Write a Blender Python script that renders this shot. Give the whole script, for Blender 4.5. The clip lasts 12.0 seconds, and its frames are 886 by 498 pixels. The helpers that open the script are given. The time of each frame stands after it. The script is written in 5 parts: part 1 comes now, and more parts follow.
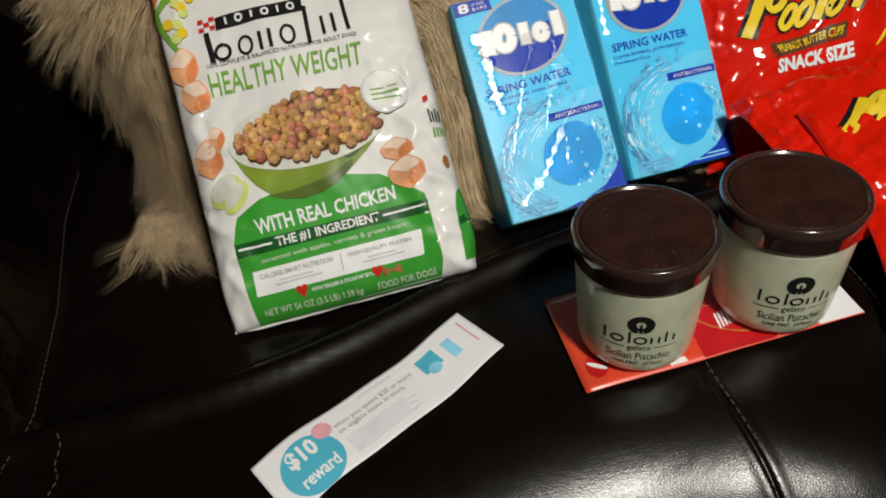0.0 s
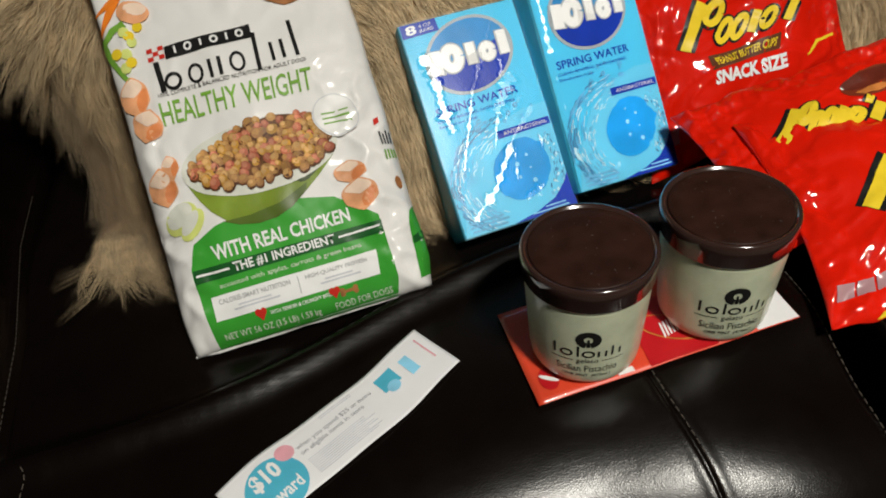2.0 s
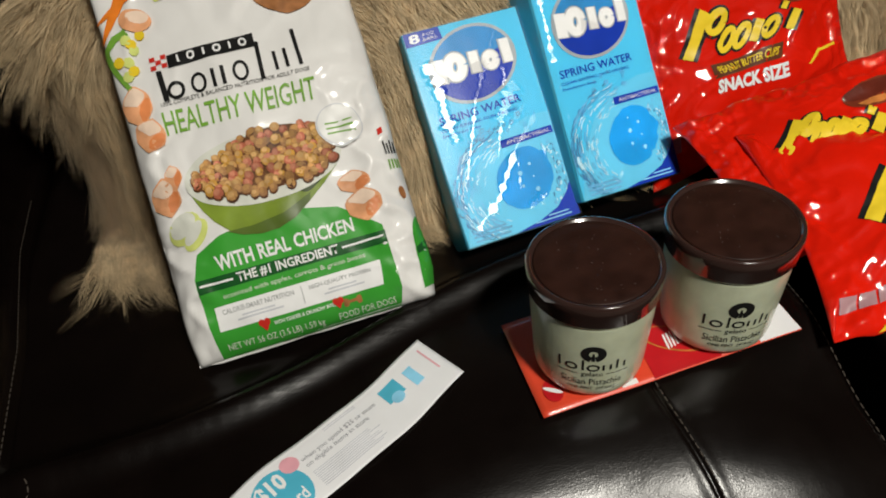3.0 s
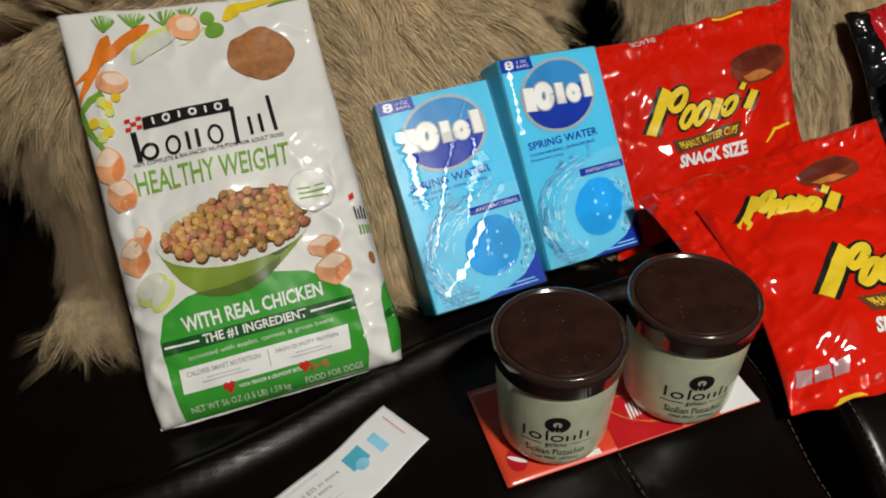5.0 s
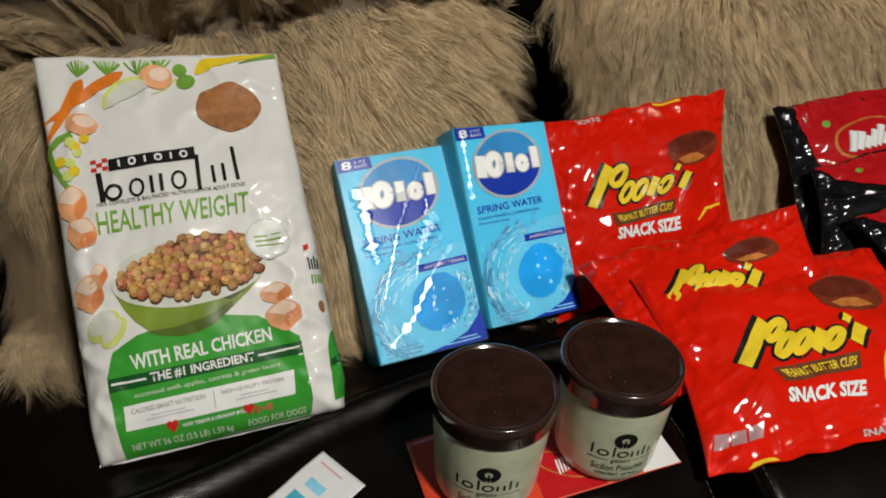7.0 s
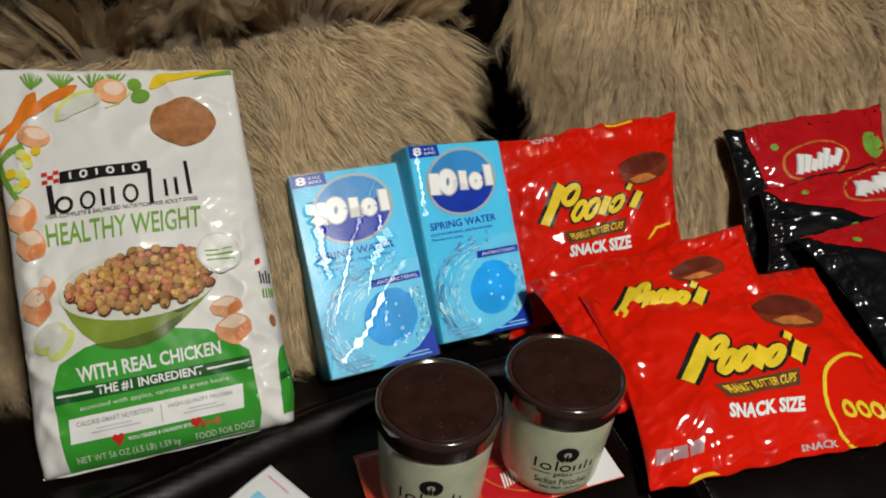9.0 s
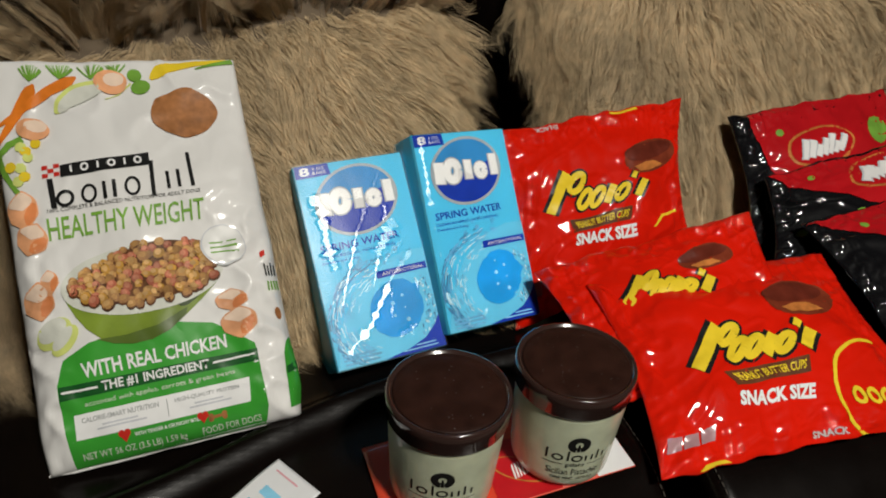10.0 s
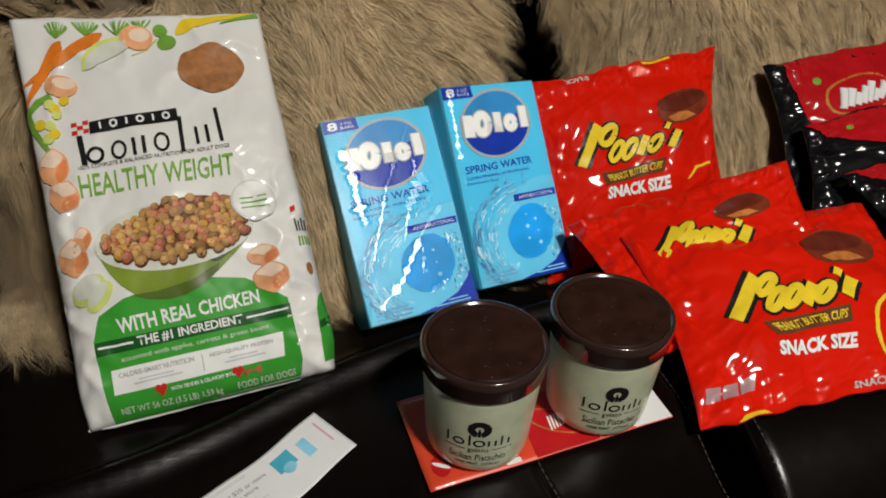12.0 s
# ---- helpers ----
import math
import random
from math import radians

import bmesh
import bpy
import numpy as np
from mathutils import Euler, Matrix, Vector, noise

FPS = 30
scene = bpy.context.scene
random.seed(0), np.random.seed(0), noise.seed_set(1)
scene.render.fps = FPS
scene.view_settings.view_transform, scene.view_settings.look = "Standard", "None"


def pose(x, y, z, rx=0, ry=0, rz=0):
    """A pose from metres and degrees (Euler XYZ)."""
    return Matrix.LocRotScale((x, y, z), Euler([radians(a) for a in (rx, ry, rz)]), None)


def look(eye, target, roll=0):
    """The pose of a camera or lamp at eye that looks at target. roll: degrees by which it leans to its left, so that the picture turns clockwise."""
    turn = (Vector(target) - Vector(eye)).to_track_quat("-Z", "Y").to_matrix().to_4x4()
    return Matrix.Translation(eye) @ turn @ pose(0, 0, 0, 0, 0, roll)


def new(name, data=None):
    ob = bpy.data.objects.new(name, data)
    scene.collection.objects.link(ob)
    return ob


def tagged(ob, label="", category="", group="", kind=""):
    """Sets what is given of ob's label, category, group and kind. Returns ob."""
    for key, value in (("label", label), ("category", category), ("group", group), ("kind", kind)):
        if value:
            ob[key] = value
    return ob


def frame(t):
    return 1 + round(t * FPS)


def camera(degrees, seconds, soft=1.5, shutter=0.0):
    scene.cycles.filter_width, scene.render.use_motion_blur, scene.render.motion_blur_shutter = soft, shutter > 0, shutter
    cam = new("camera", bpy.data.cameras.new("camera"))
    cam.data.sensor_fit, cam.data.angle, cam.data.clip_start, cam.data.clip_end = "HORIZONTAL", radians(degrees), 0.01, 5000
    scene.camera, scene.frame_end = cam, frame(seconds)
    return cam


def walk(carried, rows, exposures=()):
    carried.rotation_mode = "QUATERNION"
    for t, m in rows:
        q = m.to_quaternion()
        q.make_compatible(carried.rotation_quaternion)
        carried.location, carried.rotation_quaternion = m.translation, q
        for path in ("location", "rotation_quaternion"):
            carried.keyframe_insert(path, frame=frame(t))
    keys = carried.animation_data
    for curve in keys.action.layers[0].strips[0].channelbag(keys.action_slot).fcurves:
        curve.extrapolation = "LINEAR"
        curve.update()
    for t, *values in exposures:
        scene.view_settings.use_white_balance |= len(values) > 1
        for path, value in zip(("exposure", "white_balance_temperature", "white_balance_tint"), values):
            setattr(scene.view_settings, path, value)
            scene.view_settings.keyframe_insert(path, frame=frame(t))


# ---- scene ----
cam = camera(60.31, 12.0, 1.9)
PATH = [
    (0, (-0.0077, 0.0635, 0.4241), (0.0336, 0.8331, -0.2131), -10.19),
    (0.5, (-0.0181, 0.0555, 0.4489), (0.0381, 0.8129, -0.2015), -10.59),
    (1, (-0.0150, 0.0546, 0.4412), (0.0845, 0.8058, -0.2114), -8.87),
    (1.5, (-0.0046, 0.0695, 0.4503), (0.0861, 0.8313, -0.1910), -9.46),
    (2, (0.0056, 0.0628, 0.4497), (0.0872, 0.8167, -0.2021), -10.13),
    (2.4, (0.0012, 0.0669, 0.4492), (0.0913, 0.7860, -0.2399), -9.20),
    (2.5, (-0.0005, 0.0732, 0.4529), (0.0857, 0.8110, -0.2166), -9.64),
    (4.3, (0.0047, 0.0743, 0.4677), (0.1291, 0.8229, -0.1835), -8.12),
    (4.5, (-0.0029, 0.0751, 0.4657), (0.1419, 0.8402, -0.1618), -7.75),
    (5, (0.0015, 0.0743, 0.4759), (0.1465, 0.8514, -0.1365), -5.91),
    (5.5, (-0.0050, 0.0615, 0.4814), (0.1792, 0.8581, -0.0943), -3.21),
    (6, (-0.0007, 0.0509, 0.4955), (0.2064, 0.8619, -0.0517), 0.27),
    (6.5, (0.0047, 0.0430, 0.4928), (0.2397, 0.8523, -0.0455), 0.93),
    (7, (-0.0001, 0.0455, 0.4930), (0.2172, 0.8503, -0.0594), 0.01),
    (7.2, (-0.0015, 0.0462, 0.4913), (0.2284, 0.8579, -0.0456), 0.61),
    (9, (0.0194, 0.0312, 0.4974), (0.2695, 0.8396, -0.0356), 1.72),
    (9.5, (0.0199, 0.0358, 0.4940), (0.2753, 0.8386, -0.0449), 1.47),
    (10, (0.0124, 0.0389, 0.4921), (0.2656, 0.8401, -0.0501), 1.25),
    (10.5, (0.0076, 0.0390, 0.4905), (0.2553, 0.8398, -0.0547), 1.11),
    (11, (0.0020, 0.0392, 0.4879), (0.2466, 0.8380, -0.0617), 1.10),
    (11.5, (0.0025, 0.0360, 0.4848), (0.2404, 0.8373, -0.0641), 0.64),
    (12, (0.0030, 0.0389, 0.4739), (0.2238, 0.8282, -0.0990), -0.64),
]
walk(cam, [(t, look(eye, target, roll)) for t, eye, target, roll in PATH], [(0.0, 0.12), (2.5, 0.16), (4.5, 0.04), (6.0, -0.04), (12.0, -0.05)])

# ---- light ----
world = bpy.data.worlds.new("room_air")
scene.world = world
world.use_nodes = True
world.node_tree.nodes["Background"].inputs[0].default_value = (0.9, 0.8, 0.7, 1)
world.node_tree.nodes["Background"].inputs[1].default_value = 0.004
LAMP = Vector((0.56, -0.80, 1.88))
bulb = bpy.data.lights.new("lamp_glow", "AREA")
bulb.shape, bulb.size, bulb.energy, bulb.color = "DISK", 0.30, 57.0, (1.0, 0.96, 0.86)
new("lamp_glow", bulb).matrix_world = Matrix.Translation(LAMP)
scene.view_settings.exposure = 0.0

# ---- materials ----


def material(name, color, rough=0.5, metal=0.0, coat=0.0, vary=0.12, scale=60.0, bump=0.0, bump_scale=300.0, stretch=(1, 1, 1), spec=0.5, coat_rough=0.08,
             island=0.0, sub=0.0, wrinkle=0.0, wrinkle_scale=40.0, sheen=0.0):
    """A procedural surface: colour varied at two scales, roughness varied, fine relief and broad wrinkles."""
    m = bpy.data.materials.new(name)
    m.use_nodes = True
    n, link = m.node_tree.nodes, m.node_tree.links.new
    b = n["Principled BSDF"]
    b.inputs["Metallic"].default_value = metal
    b.inputs["Coat Weight"].default_value = coat
    b.inputs["Coat Roughness"].default_value = coat_rough
    b.inputs["Specular IOR Level"].default_value = spec
    b.inputs["Sheen Weight"].default_value = sheen
    if sub:
        b.inputs["Subsurface Weight"].default_value = sub
        b.inputs["Subsurface Radius"].default_value = (0.01, 0.008, 0.005)
    place = n.new("ShaderNodeTexCoord")
    lie = n.new("ShaderNodeMapping")
    lie.inputs["Scale"].default_value = stretch
    link(place.outputs["Object"], lie.inputs["Vector"])

    def grain(size, detail):
        t = n.new("ShaderNodeTexNoise")
        t.inputs["Scale"].default_value, t.inputs["Detail"].default_value = size, detail
        link(lie.outputs["Vector"], t.inputs["Vector"])
        return t
    big, small = grain(scale * 0.12, 3), grain(scale, 5)
    mix = n.new("ShaderNodeMath")
    mix.operation = "ADD"
    link(big.outputs["Fac"], mix.inputs[0])
    link(small.outputs["Fac"], mix.inputs[1])
    span = n.new("ShaderNodeMapRange")
    span.inputs["From Min"].default_value, span.inputs["From Max"].default_value = 0.7, 1.3
    span.inputs["To Min"].default_value, span.inputs["To Max"].default_value = 1 - vary, 1 + vary
    link(mix.outputs[0], span.inputs["Value"])
    last = span.outputs["Result"]
    if island:
        geo = n.new("ShaderNodeNewGeometry")
        jump = n.new("ShaderNodeMapRange")
        jump.inputs["To Min"].default_value, jump.inputs["To Max"].default_value = 1 - island, 1 + island
        link(geo.outputs["Random Per Island"], jump.inputs["Value"])
        both = n.new("ShaderNodeMath")
        both.operation = "MULTIPLY"
        link(last, both.inputs[0])
        link(jump.outputs["Result"], both.inputs[1])
        last = both.outputs[0]
    tint = n.new("ShaderNodeVectorMath")
    tint.operation = "SCALE"
    tint.inputs[0].default_value = color
    link(last, tint.inputs["Scale"])
    link(tint.outputs["Vector"], b.inputs["Base Color"])
    r = n.new("ShaderNodeMapRange")
    r.inputs["To Min"].default_value, r.inputs["To Max"].default_value = rough * 0.8, min(1, rough * 1.2)
    link(small.outputs["Fac"], r.inputs["Value"])
    link(r.outputs["Result"], b.inputs["Roughness"])
    normal = None
    for strength, size, far in ((wrinkle, wrinkle_scale, 0.004), (bump, bump_scale, 0.0006)):
        if strength:
            h = grain(size, 4)
            rise = n.new("ShaderNodeBump")
            rise.inputs["Strength"].default_value, rise.inputs["Distance"].default_value = strength, far
            link(h.outputs["Fac"], rise.inputs["Height"])
            if normal:
                link(normal, rise.inputs["Normal"])
            normal = rise.outputs["Normal"]
    if normal:
        link(normal, b.inputs["Normal"])
        if coat:
            link(normal, b.inputs["Coat Normal"])
    return m


def leather_material(name, color):
    m = material(name, color, 0.25, vary=0.25, scale=25, wrinkle=0.13, wrinkle_scale=26, spec=0.29)
    n, link = m.node_tree.nodes, m.node_tree.links.new
    b = n["Principled BSDF"]
    pores = n.new("ShaderNodeTexVoronoi")
    pores.feature = "DISTANCE_TO_EDGE"
    pores.inputs["Scale"].default_value = 560
    rise = n.new("ShaderNodeBump")
    rise.inputs["Strength"].default_value, rise.inputs["Distance"].default_value = 0.18, 0.0005
    place = n.new("ShaderNodeTexCoord")
    link(place.outputs["Object"], pores.inputs["Vector"])
    link(pores.outputs["Distance"], rise.inputs["Height"])
    link(b.inputs["Normal"].links[0].from_socket, rise.inputs["Normal"])
    link(rise.outputs["Normal"], b.inputs["Normal"])
    return m


def film_material(name):
    """Clear shrink film: see-through, with a gloss that grows towards grazing angles."""
    m = bpy.data.materials.new(name)
    m.use_nodes = True
    n, link = m.node_tree.nodes, m.node_tree.links.new
    n.remove(n["Principled BSDF"])
    clear, gloss, mix, fresnel = (n.new("ShaderNode" + k) for k in ("BsdfTransparent", "BsdfGlossy", "MixShader", "Fresnel"))
    gloss.inputs["Roughness"].default_value = 0.24
    fresnel.inputs["IOR"].default_value = 1.5
    noise_node, rise = n.new("ShaderNodeTexNoise"), n.new("ShaderNodeBump")
    noise_node.inputs["Scale"].default_value = 90
    rise.inputs["Strength"].default_value, rise.inputs["Distance"].default_value = 0.06, 0.001
    link(noise_node.outputs["Fac"], rise.inputs["Height"])
    link(rise.outputs["Normal"], gloss.inputs["Normal"])
    link(fresnel.outputs[0], mix.inputs[0])
    link(clear.outputs[0], mix.inputs[1])
    link(gloss.outputs[0], mix.inputs[2])
    link(mix.outputs[0], n["Material Output"].inputs["Surface"])
    return m


LEATHER = leather_material("espresso_leather", (0.0032, 0.0019, 0.0015))
THREAD = material("tan_thread", (0.05, 0.039, 0.03), 0.8)
FUR = material("taupe_fur", (0.61, 0.47, 0.29), 0.6, vary=0.3, scale=70, island=0.22, sheen=0.1, spec=0.2)
fur_nodes, fur_link = FUR.node_tree.nodes, FUR.node_tree.links.new
soft, blend = fur_nodes.new("ShaderNodeBsdfTranslucent"), fur_nodes.new("ShaderNodeMixShader")
blend.inputs[0].default_value = 0.16
fur_link(fur_nodes["Principled BSDF"].inputs["Base Color"].links[0].from_socket, soft.inputs["Color"])
fur_link(fur_nodes["Principled BSDF"].outputs[0], blend.inputs[1])
fur_link(soft.outputs[0], blend.inputs[2])
fur_link(blend.outputs[0], fur_nodes["Material Output"].inputs["Surface"])
FUR_BASE = material("taupe_backing", (0.16, 0.12, 0.08), 0.9, vary=0.3)
PAPER = material("white_paper", (0.78, 0.78, 0.80), 0.6, vary=0.03)
PLASTIC_WHITE = material("white_sack_film", (0.76, 0.75, 0.735), 0.5, vary=0.04, scale=20, spec=0.25, wrinkle=0.06, wrinkle_scale=30, coat=0.16, coat_rough=0.12)
SACK_BLACK = material("black_print", (0.012, 0.012, 0.012), 0.35, spec=0.15)
SACK_GREY = material("grey_print", (0.35, 0.36, 0.36), 0.4, spec=0.15)
SACK_GREEN = material("green_print", (0.045, 0.32, 0.035), 0.35, vary=0.12, scale=15, coat=0.2, spec=0.15)
LEAF_GREEN = material("leaf_green_print", (0.18, 0.38, 0.05), 0.4, vary=0.25, spec=0.15)
DARK_GREEN = material("dark_green_print", (0.012, 0.09, 0.02), 0.35, spec=0.15)
BOWL_GREEN = material("bowl_green_print", (0.2, 0.28, 0.035), 0.35, vary=0.35, scale=30, spec=0.15)
BOWL_SHADE = material("olive_print", (0.1, 0.15, 0.025), 0.35, vary=0.3, scale=30, spec=0.15)
BOWL_RIM = material("bowl_rim_print", (0.66, 0.67, 0.6), 0.35, spec=0.15)
KIBBLE = material("tan_kibble_print", (0.47, 0.25, 0.085), 0.45, vary=0.35, scale=160, island=0.35, spec=0.15)
KIBBLE_DARK = material("brown_kibble_print", (0.12, 0.045, 0.016), 0.45, vary=0.4, scale=160, island=0.3, spec=0.15)
KIBBLE_DEEP = material("kibble_gap_print", (0.13, 0.055, 0.02), 0.45, vary=0.3, scale=120, spec=0.15)
KIBBLE_OCHRE = material("ochre_kibble_print", (0.5, 0.26, 0.05), 0.45, vary=0.35, scale=160, island=0.3, spec=0.15)
KIBBLE_MID = material("mid_kibble_print", (0.36, 0.18, 0.07), 0.45, vary=0.35, scale=160, island=0.3, spec=0.15)
KIBBLE_ROSE = material("rose_kibble_print", (0.56, 0.22, 0.13), 0.45, vary=0.35, scale=160, island=0.3, spec=0.15)
KIBBLE_PALE = material("pale_kibble_print", (0.6, 0.36, 0.14), 0.45, vary=0.25, scale=160, island=0.2, spec=0.15)
BOWL_DEEP = material("deep_olive_print", (0.04, 0.065, 0.012), 0.35, vary=0.3, scale=30, spec=0.15)
KIBBLE_RED = material("red_kibble_print", (0.45, 0.13, 0.075), 0.45, vary=0.3, scale=160, island=0.3, spec=0.15)
CARROT = material("carrot_print", (0.75, 0.2, 0.02), 0.4, vary=0.2, scale=90, spec=0.15)
CHICKEN = material("peach_print", (0.8, 0.38, 0.19), 0.4, vary=0.3, scale=60, spec=0.15)
CHICKEN_PALE = material("pale_peach_print", (0.86, 0.66, 0.52), 0.4, vary=0.15, scale=60, spec=0.15)
CHICKEN_SHADE = material("orange_peach_print", (0.72, 0.24, 0.085), 0.4, vary=0.3, scale=60, spec=0.15)
LIME = material("lime_print", (0.62, 0.68, 0.2), 0.4, vary=0.2, spec=0.15)
YELLOW_PRINT = material("yellow_print", (0.8, 0.58, 0.03), 0.35, vary=0.12, spec=0.15)
BROWN_PRINT = material("brown_print", (0.36, 0.15, 0.055), 0.45, vary=0.4, scale=120, spec=0.15)
BROWN_DARK = material("dark_brown_print", (0.12, 0.04, 0.015), 0.45, vary=0.3, scale=120, spec=0.15)
SEAL_GLOSS = material("glossy_seal_print", (0.74, 0.74, 0.72), 0.4, vary=0.04, coat=0.9, coat_rough=0.06)
RED_PRINT = material("red_print", (0.55, 0.03, 0.02), 0.35, spec=0.15)
WHITE_PRINT = material("white_print", (0.8, 0.8, 0.8), 0.35, vary=0.04, spec=0.15)
BOX_BLUE = material("sky_blue_card", (0.085, 0.55, 0.82), 0.6, spec=0.12, vary=0.06, scale=12)
# carton sides: the front's blue darkened, their dimmer light put into the colour
BOX_SIDE_SHADED = material("shaded_blue_card", (0.03, 0.32, 0.5), 0.35, vary=0.08)
PALE_BLUE = material("pale_blue_print", (0.27, 0.62, 0.84), 0.6, spec=0.12, vary=0.2, scale=45)
DROP_BLUE = material("drop_blue_print", (0.014, 0.35, 0.76), 0.6, spec=0.12, vary=0.25, scale=30)
SPLASH = material("splash_blue_print", (0.16, 0.44, 0.68), 0.6, spec=0.12, vary=0.3, scale=120)
FIELD_BLUE = material("light_sky_print", (0.15, 0.59, 0.83), 0.6, spec=0.12, vary=0.12, scale=25)
DEEP_SPLASH = material("deep_splash_print", (0.07, 0.24, 0.45), 0.6, spec=0.12, vary=0.3, scale=120)
FOAM = material("foam_print", (0.55, 0.8, 0.9), 0.6, spec=0.12, vary=0.15, scale=120)
NAVY = material("royal_blue_print", (0.008, 0.045, 0.42), 0.6, spec=0.12, vary=0.1)
OVAL_TOP = material("mid_blue_print", (0.04, 0.28, 0.6), 0.6, spec=0.12, vary=0.12)
SILVER = material("silver_print", (0.42, 0.45, 0.48), 0.55, spec=0.2)
FILM = film_material("clear_shrink_film")
FOIL_RED = material("orange_red_foil", (0.68, 0.0105, 0.002), 0.5, spec=0.04, vary=0.1, scale=20, coat=0.9, coat_rough=0.035, wrinkle=0.15, wrinkle_scale=32)
FOIL_DARKRED = material("crimson_foil", (0.46, 0.008, 0.012), 0.5, spec=0.04, vary=0.12, scale=20, coat=0.9, coat_rough=0.035, wrinkle=0.15, wrinkle_scale=32)
FOIL_BLACK = material("black_foil", (0.005, 0.005, 0.006), 0.5, spec=0.05, coat=0.9, coat_rough=0.035, wrinkle=0.15, wrinkle_scale=32)
GELATO = material("pistachio_cream", (0.55, 0.59, 0.43), 0.38, vary=0.15, scale=60, coat=0.6, coat_rough=0.08, sub=0.15)
LID = material("cocoa_brown_plastic", (0.025, 0.0095, 0.0065), 0.42, vary=0.4, spec=0.16, coat=0.0, coat_rough=0.1, bump=0.2, bump_scale=700)
FROST = material("frost", (0.16, 0.14, 0.13), 0.5)
LID_RIM = material("glossy_brown_plastic", (0.035, 0.018, 0.015), 0.16, coat=0.8, coat_rough=0.05)
INK = material("jar_ink", (0.01, 0.01, 0.01), 0.4)
CARD_RED = material("orange_red_card", (0.66, 0.06, 0.025), 0.35, vary=0.15, scale=20, coat=0.3)
CARD_CRIMSON = material("crimson_card", (0.5, 0.01, 0.015), 0.35, coat=0.3)
TEAL = material("teal_ink", (0.07, 0.42, 0.58), 0.6, vary=0.1)
PINK = material("pink_ink", (0.75, 0.36, 0.42), 0.6, vary=0.15)
GREY_INK = material("grey_ink", (0.3, 0.3, 0.33), 0.6)
PALE_INK = material("pale_grey_ink", (0.55, 0.56, 0.6), 0.6)
WALL = material("warm_plaster", (0.045, 0.035, 0.028), 0.9, vary=0.06, scale=8)
CEILING = material("ceiling_plaster", (0.12, 0.105, 0.09), 0.9, vary=0.04, scale=8)
CARPET = material("brown_carpet", (0.06, 0.045, 0.035), 0.95, vary=0.3, scale=200)
LAMP_SHELL = material("lamp_enamel", (0.75, 0.74, 0.7), 0.4)
GLOW = bpy.data.materials.new("lamp_diffuser")
GLOW.use_nodes = True
GLOW.node_tree.nodes["Principled BSDF"].inputs["Emission Color"].default_value = (1, 0.92, 0.82, 1)
GLOW.node_tree.nodes["Principled BSDF"].inputs["Emission Strength"].default_value = 3.0

# ---- building helpers ----


def mesh_of(name, verts, faces, mat, smooth=True):
    me = bpy.data.meshes.new(name)
    me.from_pydata([tuple(v) for v in verts], [], faces)
    if smooth:
        me.polygons.foreach_set("use_smooth", [True] * len(me.polygons))
    me.materials.append(mat)
    me.update()
    return me


def part(name, bm, mat, parent=None, label=""):
    """Links a bmesh, or a finished mesh, as one object under a thing or a part."""
    if isinstance(bm, bmesh.types.BMesh):
        me = bpy.data.meshes.new(name)
        bm.to_mesh(me)
        bm.free()
        me.materials.append(mat)
        me.polygons.foreach_set("use_smooth", [True] * len(me.polygons))
    else:
        me = bm
    ob = new(name, me)
    if parent:
        ob.parent = parent
    if label:
        tagged(ob, label)
    return ob


def thing(name, label, category, group="", kind="", at=(0, 0, 0)):
    ob = new(name)
    ob.location = at
    ob.empty_display_size = 0.02
    tagged(ob, label, category, group, kind)
    return ob


def settle_parent(ob):
    """Children given in world places stay there under a thing that is not at the origin."""
    bpy.context.view_layer.update()
    inv = ob.matrix_world.inverted()
    for c in ob.children:
        c.matrix_parent_inverse = inv


def smooth01(a, b, x):
    t = min(1, max(0, (x - a) / (b - a)))
    return t * t * (3 - 2 * t)


def fuzz(x, y, z=0.0):
    return noise.noise(Vector((x, y, z)))


class Patch:
    """A grid of points over u, v in 0 to 1 (v upwards), on which flat print can be laid."""

    def __init__(self, nu, nv, f):
        self.nu, self.nv = nu, nv
        self.g = np.array([[f(i / nu, j / nv) for i in range(nu + 1)] for j in range(nv + 1)], float)
        du, dv = np.gradient(self.g, axis=1), np.gradient(self.g, axis=0)
        n = np.cross(du, dv)
        self.n = n / np.maximum(np.linalg.norm(n, axis=2, keepdims=True), 1e-12)
        self.w = float(np.linalg.norm(self.g[nv // 2, -1] - self.g[nv // 2, 0]))
        self.h = float(np.linalg.norm(self.g[-1, nu // 2] - self.g[0, nu // 2]))

    def at(self, u, v, lift=0.0):
        x, y = min(max(u, 0), 1) * self.nu, min(max(v, 0), 1) * self.nv
        i, j = min(int(x), self.nu - 1), min(int(y), self.nv - 1)
        a, b = x - i, y - j
        w = ((1 - a) * (1 - b), a * (1 - b), (1 - a) * b, a * b)
        c = ((j, i), (j, i + 1), (j + 1, i), (j + 1, i + 1))
        p = sum(k * self.g[q] for k, q in zip(w, c))
        n = sum(k * self.n[q] for k, q in zip(w, c))
        return Vector(p + n * lift)

    def faces(self, base=0, flip=False):
        k = self.nu + 1
        out = []
        for j in range(self.nv):
            for i in range(self.nu):
                q = (base + j * k + i, base + j * k + i + 1, base + (j + 1) * k + i + 1, base + (j + 1) * k + i)
                out.append(q[::-1] if flip else q)
        return out


